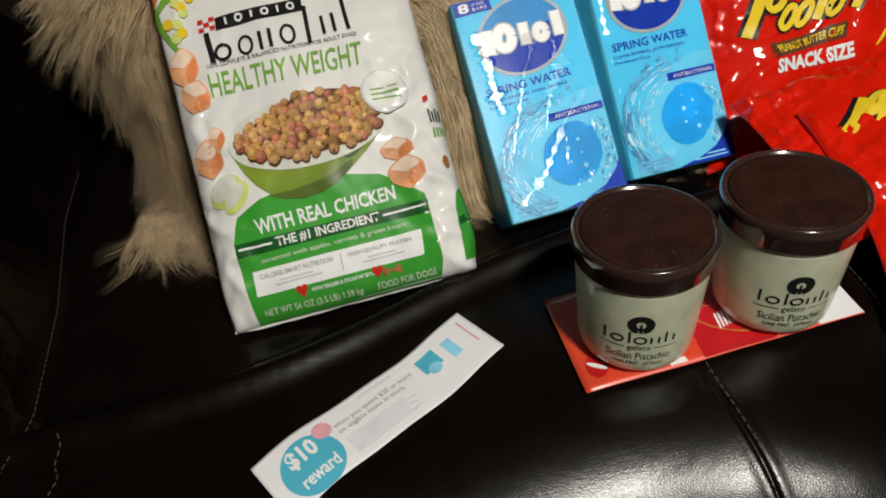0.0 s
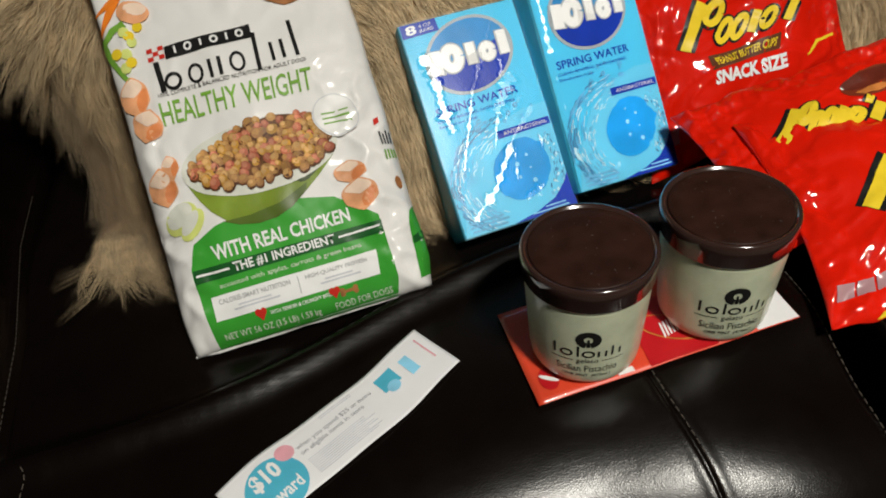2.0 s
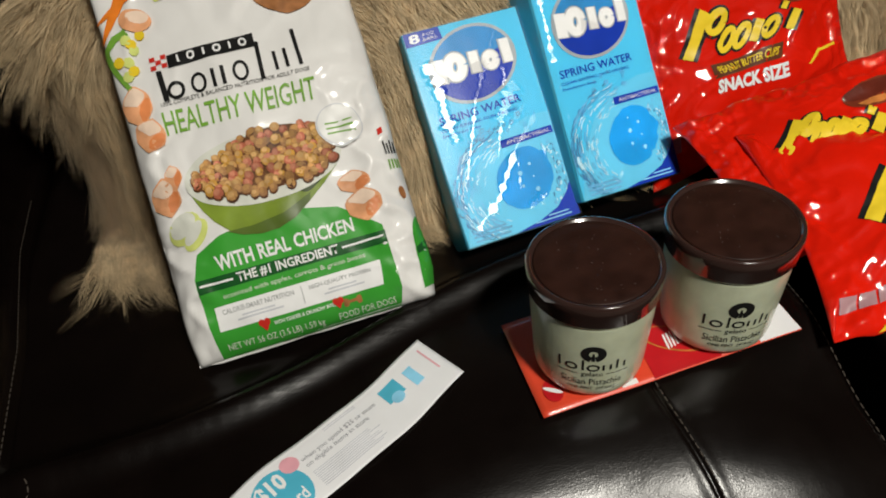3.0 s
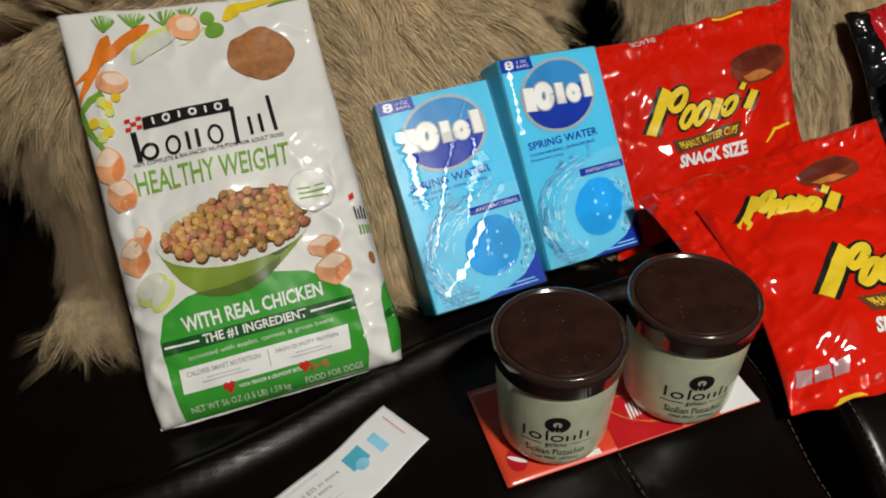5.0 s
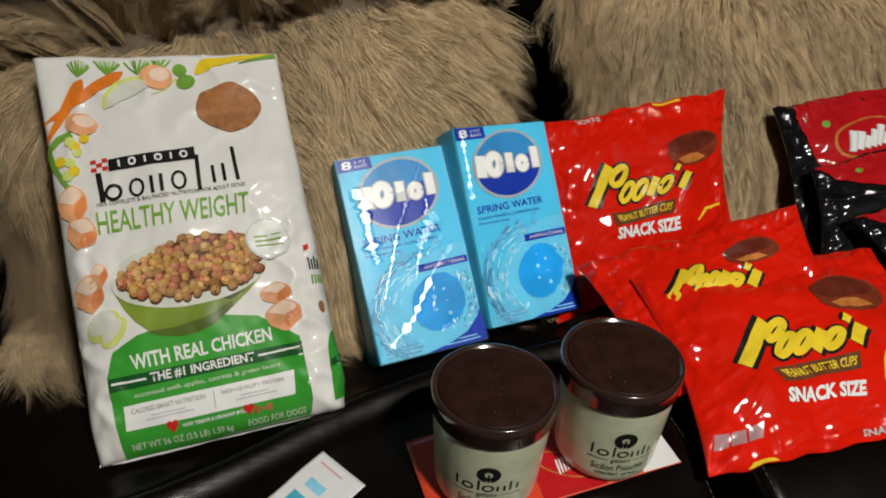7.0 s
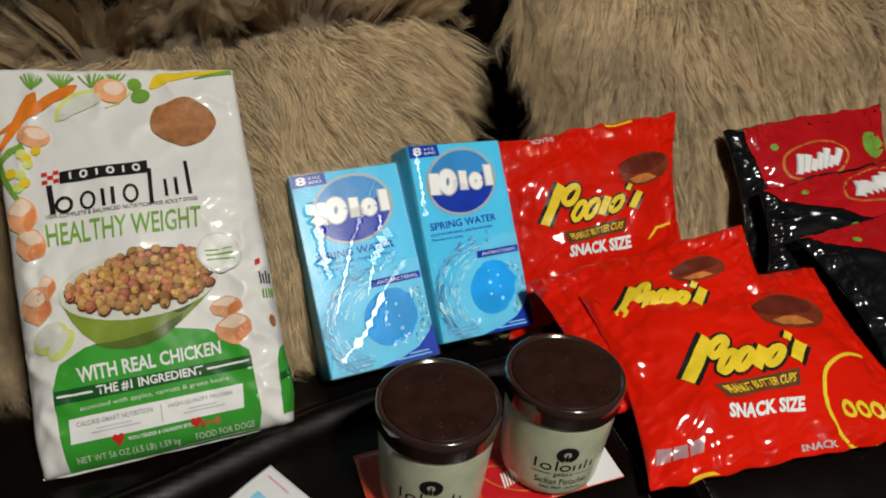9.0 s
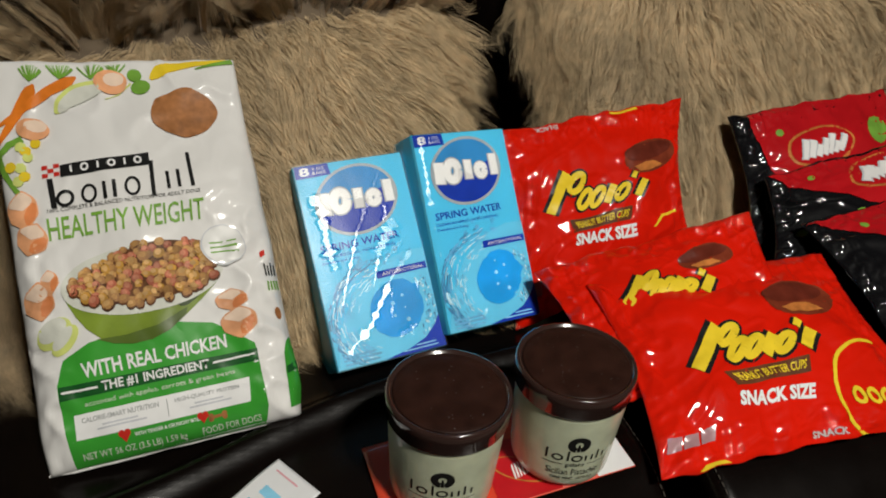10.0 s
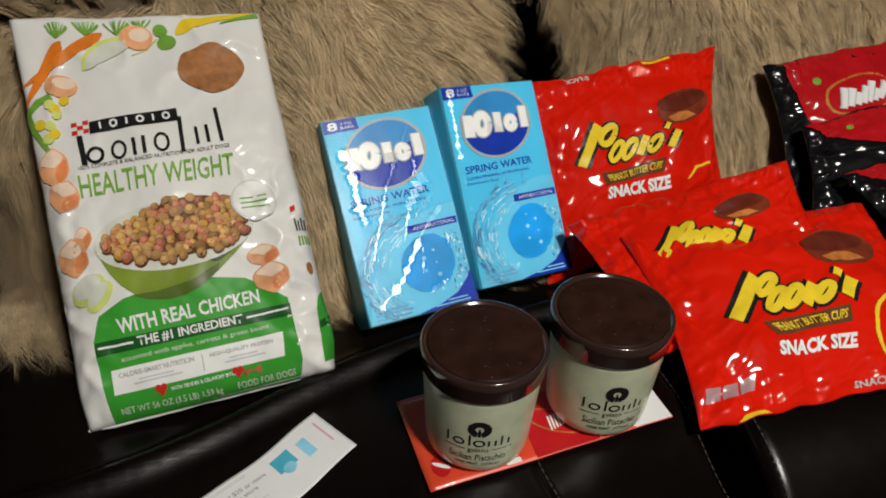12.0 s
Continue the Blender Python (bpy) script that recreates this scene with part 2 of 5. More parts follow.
def closed_pouch(name, front, back, mat, parent=None, label=""):
    """Front and back sheets of the same grid size, sewn round the rim into one closed mesh."""
    nu, nv, k = front.nu, front.nv, front.nu + 1
    verts = [tuple(p) for p in front.g.reshape(-1, 3)] + [tuple(p) for p in back.g.reshape(-1, 3)]
    m = len(verts) // 2
    faces = front.faces() + back.faces(m, True)
    rim = [i for i in range(nu)] + [nu + j * k for j in range(nv)] + [nv * k + i for i in range(nu, 0, -1)] + [j * k for j in range(nv, 0, -1)]
    for a, b in zip(rim, rim[1:] + rim[:1]):
        faces.append((b, a, a + m, b + m))
    return part(name, mesh_of(name, verts, faces, mat), mat, parent, label)


def printed(name, loops, mat, parent, patch, lift, label="", step=0.006):
    """Flat print: polygons in u, v, cut fine enough to follow the patch, and laid on it."""
    bm = bmesh.new()
    for loop in loops:
        vs = [bm.verts.new((u * patch.w, v * patch.h, 0)) for u, v in loop]
        try:
            bm.faces.new(vs)
        except ValueError:
            pass
    return lay(name, bm, mat, parent, patch, lift, label, step)


def lay(name, bm, mat, parent, patch, lift, label="", step=0.006):
    bmesh.ops.remove_doubles(bm, verts=bm.verts[:], dist=0.00002)
    bmesh.ops.triangulate(bm, faces=bm.faces[:])
    for _ in range(5):
        long = [e for e in bm.edges if e.calc_length() > step]
        if not long:
            break
        bmesh.ops.subdivide_edges(bm, edges=long, cuts=1)
        bmesh.ops.triangulate(bm, faces=[f for f in bm.faces if len(f.verts) > 3])
    for f in bm.faces:
        if f.normal.z < 0:
            f.normal_flip()
    for v in bm.verts:
        v.co = patch.at(v.co.x / patch.w, v.co.y / patch.h, lift)
    return part(name, bm, mat, parent, label)


GLYPHS = {}


def glyph_mesh(words, bold):
    if (words, bold) not in GLYPHS:
        cu = bpy.data.curves.new("lettering", "FONT")
        cu.body, cu.resolution_u, cu.offset, cu.fill_mode = words, 2, bold, "FRONT"
        ob = new("lettering_source", cu)
        bpy.context.view_layer.update()
        me = bpy.data.meshes.new_from_object(ob.evaluated_get(bpy.context.evaluated_depsgraph_get()))
        co = np.array([v.co[:2] for v in me.vertices])
        fa = [tuple(p.vertices) for p in me.polygons]
        bpy.data.objects.remove(ob)
        bpy.data.curves.remove(cu)
        bpy.data.meshes.remove(me)
        lo, hi = co.min(0), co.max(0)
        GLYPHS[(words, bold)] = ((co - lo) / (hi - lo), fa)
    return GLYPHS[(words, bold)]


def in_quad(quad, a, b):
    (x0, y0), (x1, y1), (x2, y2), (x3, y3) = quad
    return ((x0 * (1 - a) + x1 * a) * (1 - b) + (x3 * (1 - a) + x2 * a) * b, (y0 * (1 - a) + y1 * a) * (1 - b) + (y3 * (1 - a) + y2 * a) * b)


def lettered(name, words, quad, mat, parent, patch, lift, bold=0.0, label=""):
    """Words fitted into a four-cornered field: lower left, lower right, upper right, upper left."""
    co, fa = glyph_mesh(words, bold)
    bm = bmesh.new()
    vs = []
    for a, b in co:
        u, v = in_quad(quad, a, b)
        vs.append(bm.verts.new((u * patch.w, v * patch.h, 0)))
    for f in fa:
        try:
            bm.faces.new([vs[i] for i in f])
        except ValueError:
            pass
    return lay(name, bm, mat, parent, patch, lift, label, 0.012)


def oval(cu, cv, ru, rv, turn=0.0, n=28, a0=0.0, a1=2 * math.pi, ratio=1.0):
    """An ellipse in u, v; ratio is the patch's height over its width, for a true turn."""
    out = []
    full = abs(a1 - a0) > 6.28
    for i in range(n if full else n + 1):
        a = a0 + (a1 - a0) * i / n
        x, y = ru * math.cos(a), rv * ratio * math.sin(a)
        c, s = math.cos(turn), math.sin(turn)
        out.append((cu + x * c - y * s, cv + (x * s + y * c) / ratio))
    return out


def ring(cu, cv, r0, r1, n=36, a0=0.0, a1=2 * math.pi, squash=1.0):
    quads = []
    for i in range(n):
        a, b = a0 + (a1 - a0) * i / n, a0 + (a1 - a0) * (i + 1) / n
        quads.append([(cu + r0 * math.cos(a), cv + r0 * squash * math.sin(a)), (cu + r1 * math.cos(a), cv + r1 * squash * math.sin(a)),
                      (cu + r1 * math.cos(b), cv + r1 * squash * math.sin(b)), (cu + r0 * math.cos(b), cv + r0 * squash * math.sin(b))])
    return quads


def stroke(points, width, squash=1.0):
    """A ribbon of quads along a line in u, v; width may be a pair for a taper."""
    w0, w1 = width if isinstance(width, tuple) else (width, width)
    quads, edge = [], []
    for i, (x, y) in enumerate(points):
        xa, ya = points[max(i - 1, 0)]
        xb, yb = points[min(i + 1, len(points) - 1)]
        dx, dy = xb - xa, (yb - ya) / squash
        k = math.hypot(dx, dy) or 1
        w = (w0 + (w1 - w0) * i / (len(points) - 1)) / 2
        edge.append(((x - dy / k * w, y + dx / k * w * squash), (x + dy / k * w, y - dx / k * w * squash)))
    for (a, b), (c, d) in zip(edge, edge[1:]):
        quads.append([b, d, c, a])
    return quads


def bar(quad, x0, x1, y0, y1, grow=0.0):
    """A rounded upright bar inside a four-cornered field."""
    cx, cy, rx, ry = (x0 + x1) / 2, (y0 + y1) / 2, (x1 - x0) / 2 + grow * 0.35, (y1 - y0) / 2 + grow
    out = []
    for i in range(12):
        a = 2 * math.pi * i / 12
        c, s = math.cos(a), math.sin(a)
        out.append(in_quad(quad, cx + rx * math.copysign(abs(c) ** 0.5, c), cy + ry * math.copysign(abs(s) ** 0.5, s)))
    return out


def blunt(loop, rounds=2):
    """A polygon with its corners cut round."""
    for _ in range(rounds):
        out = []
        for (xa, ya), (xb, yb) in zip(loop, loop[1:] + loop[:1]):
            out += [(xa * 0.75 + xb * 0.25, ya * 0.75 + yb * 0.25), (xa * 0.25 + xb * 0.75, ya * 0.25 + yb * 0.75)]
        loop = out
    return loop


def word_bars(quad, shapes, grow=0.0):
    """Plain marks in a row: upright bars, and ovals where a fifth number stands."""
    loops = []
    for s in shapes:
        if len(s) == 4:
            loops.append(bar(quad, *s, grow))
            continue
        x0, x1, y0, y1, _ = s
        cx, cy, rx, ry = (x0 + x1) / 2, (y0 + y1) / 2, (x1 - x0) / 2 + grow * 0.35, (y1 - y0) / 2 + grow
        loops.append([in_quad(quad, cx + rx * math.cos(2 * math.pi * i / 16), cy + ry * math.sin(2 * math.pi * i / 16)) for i in range(16)])
    return loops


def ribbon(quad, points, width, squash, fine=6):
    """A plain smooth ribbon through points of a four-cornered field."""
    pts = [points[0]] + list(points) + [points[-1]]
    line = []
    for p0, p1, p2, p3 in zip(pts, pts[1:], pts[2:], pts[3:]):
        for k in range(fine):
            t = k / fine
            line.append(tuple(0.5 * (2 * b + (c - a) * t + (2 * a - 5 * b + 4 * c - d) * t * t + (3 * b - a - 3 * c + d) * t ** 3) for a, b, c, d in zip(p0, p1, p2, p3)))
    line.append(points[-1])
    return stroke([in_quad(quad, a, b) for a, b in line], width, squash)


def hoop(cx, cy, rx, ry, slant=0.0):
    """Points of a closed plain ring in a four-cornered field."""
    return [(cx + rx * math.cos(k * math.pi / 6) + slant * ry * math.sin(k * math.pi / 6), cy + ry * math.sin(k * math.pi / 6)) for k in range(13)]


def each_mark(name, loops, mat, parent, patch, lift):
    """Plain marks laid one by one, each a piece of its own."""
    for loop in loops:
        printed(name, [loop], mat, parent, patch, lift)


def lathe(profile, n=48):
    """Rings of points round the z axis from a list of (radius, height)."""
    verts, faces = [], []
    for r, z in profile:
        for i in range(n):
            a = 2 * math.pi * i / n
            verts.append((r * math.cos(a), r * math.sin(a), z))
    for j in range(len(profile) - 1):
        for i in range(n):
            k = (i + 1) % n
            faces.append((j * n + i, j * n + k, (j + 1) * n + k, (j + 1) * n + i))
    faces.append(tuple(range(n))[::-1])
    faces.append(tuple(range((len(profile) - 1) * n, len(profile) * n)))
    return verts, faces


def box(x0, x1, y0, y1, z0, z1, bevel=0.0):
    bm = bmesh.new()
    bmesh.ops.create_cube(bm, size=1, matrix=Matrix.Translation(((x0 + x1) / 2, (y0 + y1) / 2, (z0 + z1) / 2)) @ Matrix.Diagonal((x1 - x0, y1 - y0, z1 - z0, 1)))
    if bevel:
        bmesh.ops.bevel(bm, geom=bm.edges[:], offset=bevel, segments=4, profile=0.5, affect="EDGES")
    return bm


def bilinear(tl, tr, br, bl, u, v):
    tl, tr, br, bl = (Vector(p) for p in (tl, tr, br, bl))
    return bl.lerp(br, u).lerp(tl.lerp(tr, u), v)


# ---- room ----
X0, X1, Y0, Y1, Z0, Z1 = -1.7, 2.3, -2.3, 1.32, -0.45, 1.98
for nm, b, mt, lb in (("floor", (X0, X1, Y0, Y1, Z0 - 0.1, Z0), CARPET, "brown carpeted floor of the dim living room"),
                      ("ceiling", (X0, X1, Y0, Y1, Z1, Z1 + 0.1), CEILING, "dull plain plaster ceiling"),
                      ("wall_north", (X0, X1, Y1, Y1 + 0.12, Z0, Z1), WALL, "warm brown plaster wall behind the sofa"),
                      ("wall_south", (X0, X1, Y0 - 0.12, Y0, Z0, Z1), WALL, "warm brown plaster wall facing the sofa"),
                      ("wall_west", (X0 - 0.12, X0, Y0, Y1, Z0, Z1), WALL, "warm brown plaster side wall"),
                      ("wall_east", (X1, X1 + 0.12, Y0, Y1, Z0, Z1), WALL, "warm brown plaster side wall")):
    tagged(part(nm, box(*b), mt), lb, nm.split("_")[0], kind="structure")

fixture = thing("ceiling_light", "round white ceiling light, switched on", "lamp", at=(LAMP.x, LAMP.y, Z1))
v, f = lathe([(0.19, 0.0), (0.2, -0.02), (0.19, -0.05), (0.175, -0.055)])
part("lamp_base", mesh_of("lamp_base", v, [q[::-1] for q in f], LAMP_SHELL), LAMP_SHELL, fixture)
v, f = lathe([(0.172, -0.055), (0.165, -0.07), (0.12, -0.08), (0.05, -0.085)])
part("diffuser", mesh_of("diffuser", v, [q[::-1] for q in f], GLOW), GLOW, fixture, "glowing frosted diffuser")

# ---- sofa ----
SEATS = ((-0.345, 0.325), (0.357, 1.0))
FRONT, ROLL = 0.29, 0.09


def ridge_y(x):
    return 0.509 + 0.055 * math.tanh((x + 0.02) / 0.14) if x < 0.33 else 0.575


def seam_x(y):
    """The sewn seam across the left seat bends aside towards the front."""
    return 0.174 + 0.0135 * smooth01(0.405, 0.29, y)


def seat_z(x, y):
    """Height of the seat leather behind its front roll."""
    d = y - ridge_y(x)
    z = 0.0130 * math.exp(-(d / (0.010 if d > 0 else 0.0165)) ** 2) - 0.004 * smooth01(0.008, 0.03, d)
    z += 0.0005 * fuzz(x * 170, y * 22) * math.exp(-((d + 0.004) / 0.016) ** 2)
    z += 0.0016 * fuzz(x * 11, y * 11, 3)
    e = x - seam_x(y)
    z -= 0.0020 * math.exp(-(e / 0.0013) ** 2) * smooth01(0.02, 0.06, -d)
    z += 0.0004 * (math.exp(-((e - 0.005) / 0.0035) ** 2) + math.exp(-((e + 0.005) / 0.0035) ** 2)) * smooth01(0.02, 0.06, -d)
    if 0 < e and x < 0.33:
        z -= (0.11 * e + 0.6 * e * e) * smooth01(0.43, 0.34, y)
    return z


def fall(x):
    """How steeply, and from where, the seat falls to its front."""
    return (12.8, 0.431 + 0.02 * math.exp(-((x - 0.1) / 0.08) ** 2) - 0.024 * smooth01(0.17, 0.3, x)) if x < 0.33 else (19.0, 0.455)


def seat_top(x, y):
    """Height of the seat leather, sloping ever more steeply towards its front."""
    steep, from_y = fall(x)
    return seat_z(x, y) - steep * max(0, from_y - y) ** 3


def seat_point(x, s):
    """Along the seat from the back (s = 0), over the front roll and down the front."""
    flat = 1.02 - FRONT
    if s <= flat:
        return Vector((x, 1.02 - s, seat_top(x, 1.02 - s)))
    steep, from_y = fall(x)
    start = math.atan(3 * steep * (from_y - FRONT) ** 2)
    a = min(math.pi / 2, start + (s - flat) / ROLL)
    top = seat_top(x, FRONT)
    p = Vector((x, FRONT - ROLL * (math.sin(a) - math.sin(start)), top - ROLL * (math.cos(start) - math.cos(a))))
    p.z -= max(0, (s - flat) - ROLL * (math.pi / 2 - start))
    return p


sofa = thing("leather_sofa", "espresso brown leather sofa with padded front roll and stitched seams", "sofa")
for a, b in SEATS:
    xs = sorted({a + (b - a) * i / 150 for i in range(151)} | {a + 0.002 * i for i in range(10)} | {b - 0.002 * i for i in range(10)} | ({0.166 + 0.0008 * i for i in range(42)} if a < 0 else set()))
    ss = [0.0044 * i for i in range(150)] + [0.66 + 0.008 * i for i in range(60)]
    verts, faces = [], []
    for s in ss:
        for x in xs:
            p = seat_point(x, s)
            e = min(x - a, b - x)
            if e < 0.016:
                drop = 0.016 - math.sqrt(max(0, 0.016 ** 2 - (0.016 - e) ** 2))
                if p.y > FRONT:
                    p.z -= drop
                else:
                    p += (Vector((x, FRONT + 0.06, -0.12)) - p).normalized() * drop
            verts.append(p)
    k = len(xs)
    for j in range(len(ss) - 1):
        for i in range(k - 1):
            faces.append((j * k + i, (j + 1) * k + i, (j + 1) * k + i + 1, j * k + i + 1))
    # skirts at both ends
    for side, col in ((a, 0), (b, k - 1)):
        base = len(verts)
        for j, s in enumerate(ss):
            q = verts[j * k + col]
            verts.append((side, q[1] + (0.02 if q[1] < FRONT else 0), q[2] - 0.12))
        for j in range(len(ss) - 1):
            q = (j * k + col, base + j, base + j + 1, (j + 1) * k + col)
            faces.append(q if col == 0 else q[::-1])
    part("seat_cushion", mesh_of("seat_cushion", verts, faces, LEATHER), LEATHER, sofa)


def stitches(name, path, parent, length=0.0042, gap=0.0022, width=0.0009):
    """A row of short thread stitches along a line of places with normals."""
    verts, faces = [], []
    run, lengths = 0.0, [0.0]
    for (p, _), (q, _) in zip(path, path[1:]):
        run += (q - p).length
        lengths.append(run)

    def spot(d):
        for i in range(len(path) - 1):
            if d <= lengths[i + 1]:
                t = (d - lengths[i]) / max(1e-9, lengths[i + 1] - lengths[i])
                return path[i][0].lerp(path[i + 1][0], t), path[i][1].lerp(path[i + 1][1], t).normalized()
        return path[-1]
    d = 0.0
    while d + length < run:
        (p, n), (q, _) = spot(d), spot(d + length)
        t = (q - p).normalized()
        w = t.cross(n).normalized() * width / 2
        up = n * 0.0005
        base = len(verts)
        for c, lift in ((p, 0.2), (p.lerp(q, 0.5), 1.6), (q, 0.2)):
            verts += [c - w, c + up * lift + n * 0.0002, c + w]
        for i in range(2):
            o = base + 3 * i
            faces += [(o, o + 3, o + 4, o + 1), (o + 1, o + 4, o + 5, o + 2)]
        d += length + gap
    return part(name, mesh_of(name, verts, faces, THREAD), THREAD, parent)


UP = Vector((0, 0, 1))


def seam(x, s0, s1, n=60):
    out = []
    for i in range(n):
        s = s0 + (s1 - s0) * i / (n - 1)
        off = 0.0028 + seam_x(1.02 - s) if x == "middle" else x
        p = seat_point(off, s)
        q = seat_point(off, s + 0.004)
        t = (q - p).normalized()
        nn = Vector((0, t.z, -t.y)) if t.y < 0 else Vector((0, -1, 0))
        out.append((p + nn * 0.0006, nn))
    return out


for x in ("middle", 0.3165, 0.366):
    stitches("stitching", seam(x, 0.6 if x == "middle" else 0.3, 0.95), sofa)
stitches("stitching", [(Vector((-0.2845 + 0.002 * math.sin(i), 0.45 - 0.004 * i, seat_top(-0.2845, 0.45 - 0.004 * i) + 0.0006)), UP) for i in range(21)], sofa)

# arm beside the left seat: its inner seam bows towards the seat
def arm_x(y):
    return float(np.interp(y, (0.2, 0.36, 0.424, 0.474, 0.595, 0.738, 1.05), (-0.345, -0.338, -0.324, -0.310, -0.319, -0.343, -0.36)))


arm_shape = [(0.004, -0.2), (0.006, -0.05), (0.004, -0.004), (-0.001, 0.004), (-0.008, 0.007), (-0.02, 0.03), (-0.035, 0.07), (-0.06, 0.12), (-0.1, 0.155), (-0.15, 0.165), (-0.22, 0.15), (-0.26, 0.1), (-0.275, 0.0), (-0.28, -0.43)]
arm_profile = [(p[0] + (q[0] - p[0]) * k / 4, p[1] + (q[1] - p[1]) * k / 4) for p, q in zip(arm_shape, arm_shape[1:]) for k in range(4)] + [arm_shape[-1]]
verts, faces = [], []
rows_y = [0.2 + 0.004 * i for i in range(208)]
for y in rows_y:
    e = smooth01(0.12, 0.3, y)
    for dx, z in arm_profile:
        fold = (0.004 * fuzz(y * 22 + dx * 30, z * 12) + 0.005 * (abs(fuzz(y * 34 + z * 25, dx * 22 + y * 9, 4.0)) - 0.2)) * smooth01(0.0, 0.05, -dx)
        pleat = 0.007 * (1 - abs(fuzz(y * 52 + dx * 80, dx * 14, 9.0))) ** 3 * smooth01(-0.004, -0.02, dx) * smooth01(0.62, 0.45, y)
        verts.append((arm_x(y) + dx + fold + pleat, y, z * (0.7 + 0.3 * e) + fold + pleat))
k = len(arm_profile)
for j in range(len(rows_y) - 1):
    for i in range(k - 1):
        faces.append((j * k + i, (j + 1) * k + i, (j + 1) * k + i + 1, j * k + i + 1))
faces.append(tuple(range(k)))
faces.append(tuple(range((len(rows_y) - 1) * k, len(rows_y) * k))[::-1])
part("armrest", mesh_of("armrest", verts, [q[::-1] for q in faces], LEATHER), LEATHER, sofa)
side = Vector((0.6, 0, 0.8)).normalized()
stitches("stitching", [(Vector((arm_x(y), y, 0.006 * (0.7 + 0.3 * smooth01(0.12, 0.3, y)) + 0.0006)), side) for y in [0.3 + 0.01 * i for i in range(54)]], sofa)

# back cushions
for a, b in ((-0.335, 0.33), (0.336, 1.0)):
    def back_face(u, v, a=a, b=b):
        e = (1 - abs(2 * u - 1) ** 8) * (1 - abs(2 * v - 1) ** 6)
        x = a + (b - a) * u
        z = -0.03 + 0.66 * v
        return Vector((x, 0.965 + 0.10 * v - 0.05 * e + 0.006 * fuzz(x * 8, z * 8), z))

    def back_rear(u, v, a=a, b=b):
        return Vector((a + (b - a) * u, 1.06 + 0.14 * v, -0.03 + 0.66 * v))
    closed_pouch("back_cushion", Patch(30, 30, back_face), Patch(30, 30, back_rear), LEATHER, sofa)
    stitches("stitching", [(Vector((a + 0.03 + (b - a - 0.06) * i / 40, 0.9595, 0.395 + 0.002 * math.sin(i))), Vector((0, -1, 0))) for i in range(41)], sofa)
part("sofa_base", box(-0.6, 1.0, 0.26, 1.2, -0.45, -0.14, 0.02), LEATHER, sofa)

# ---- furry cushions ----


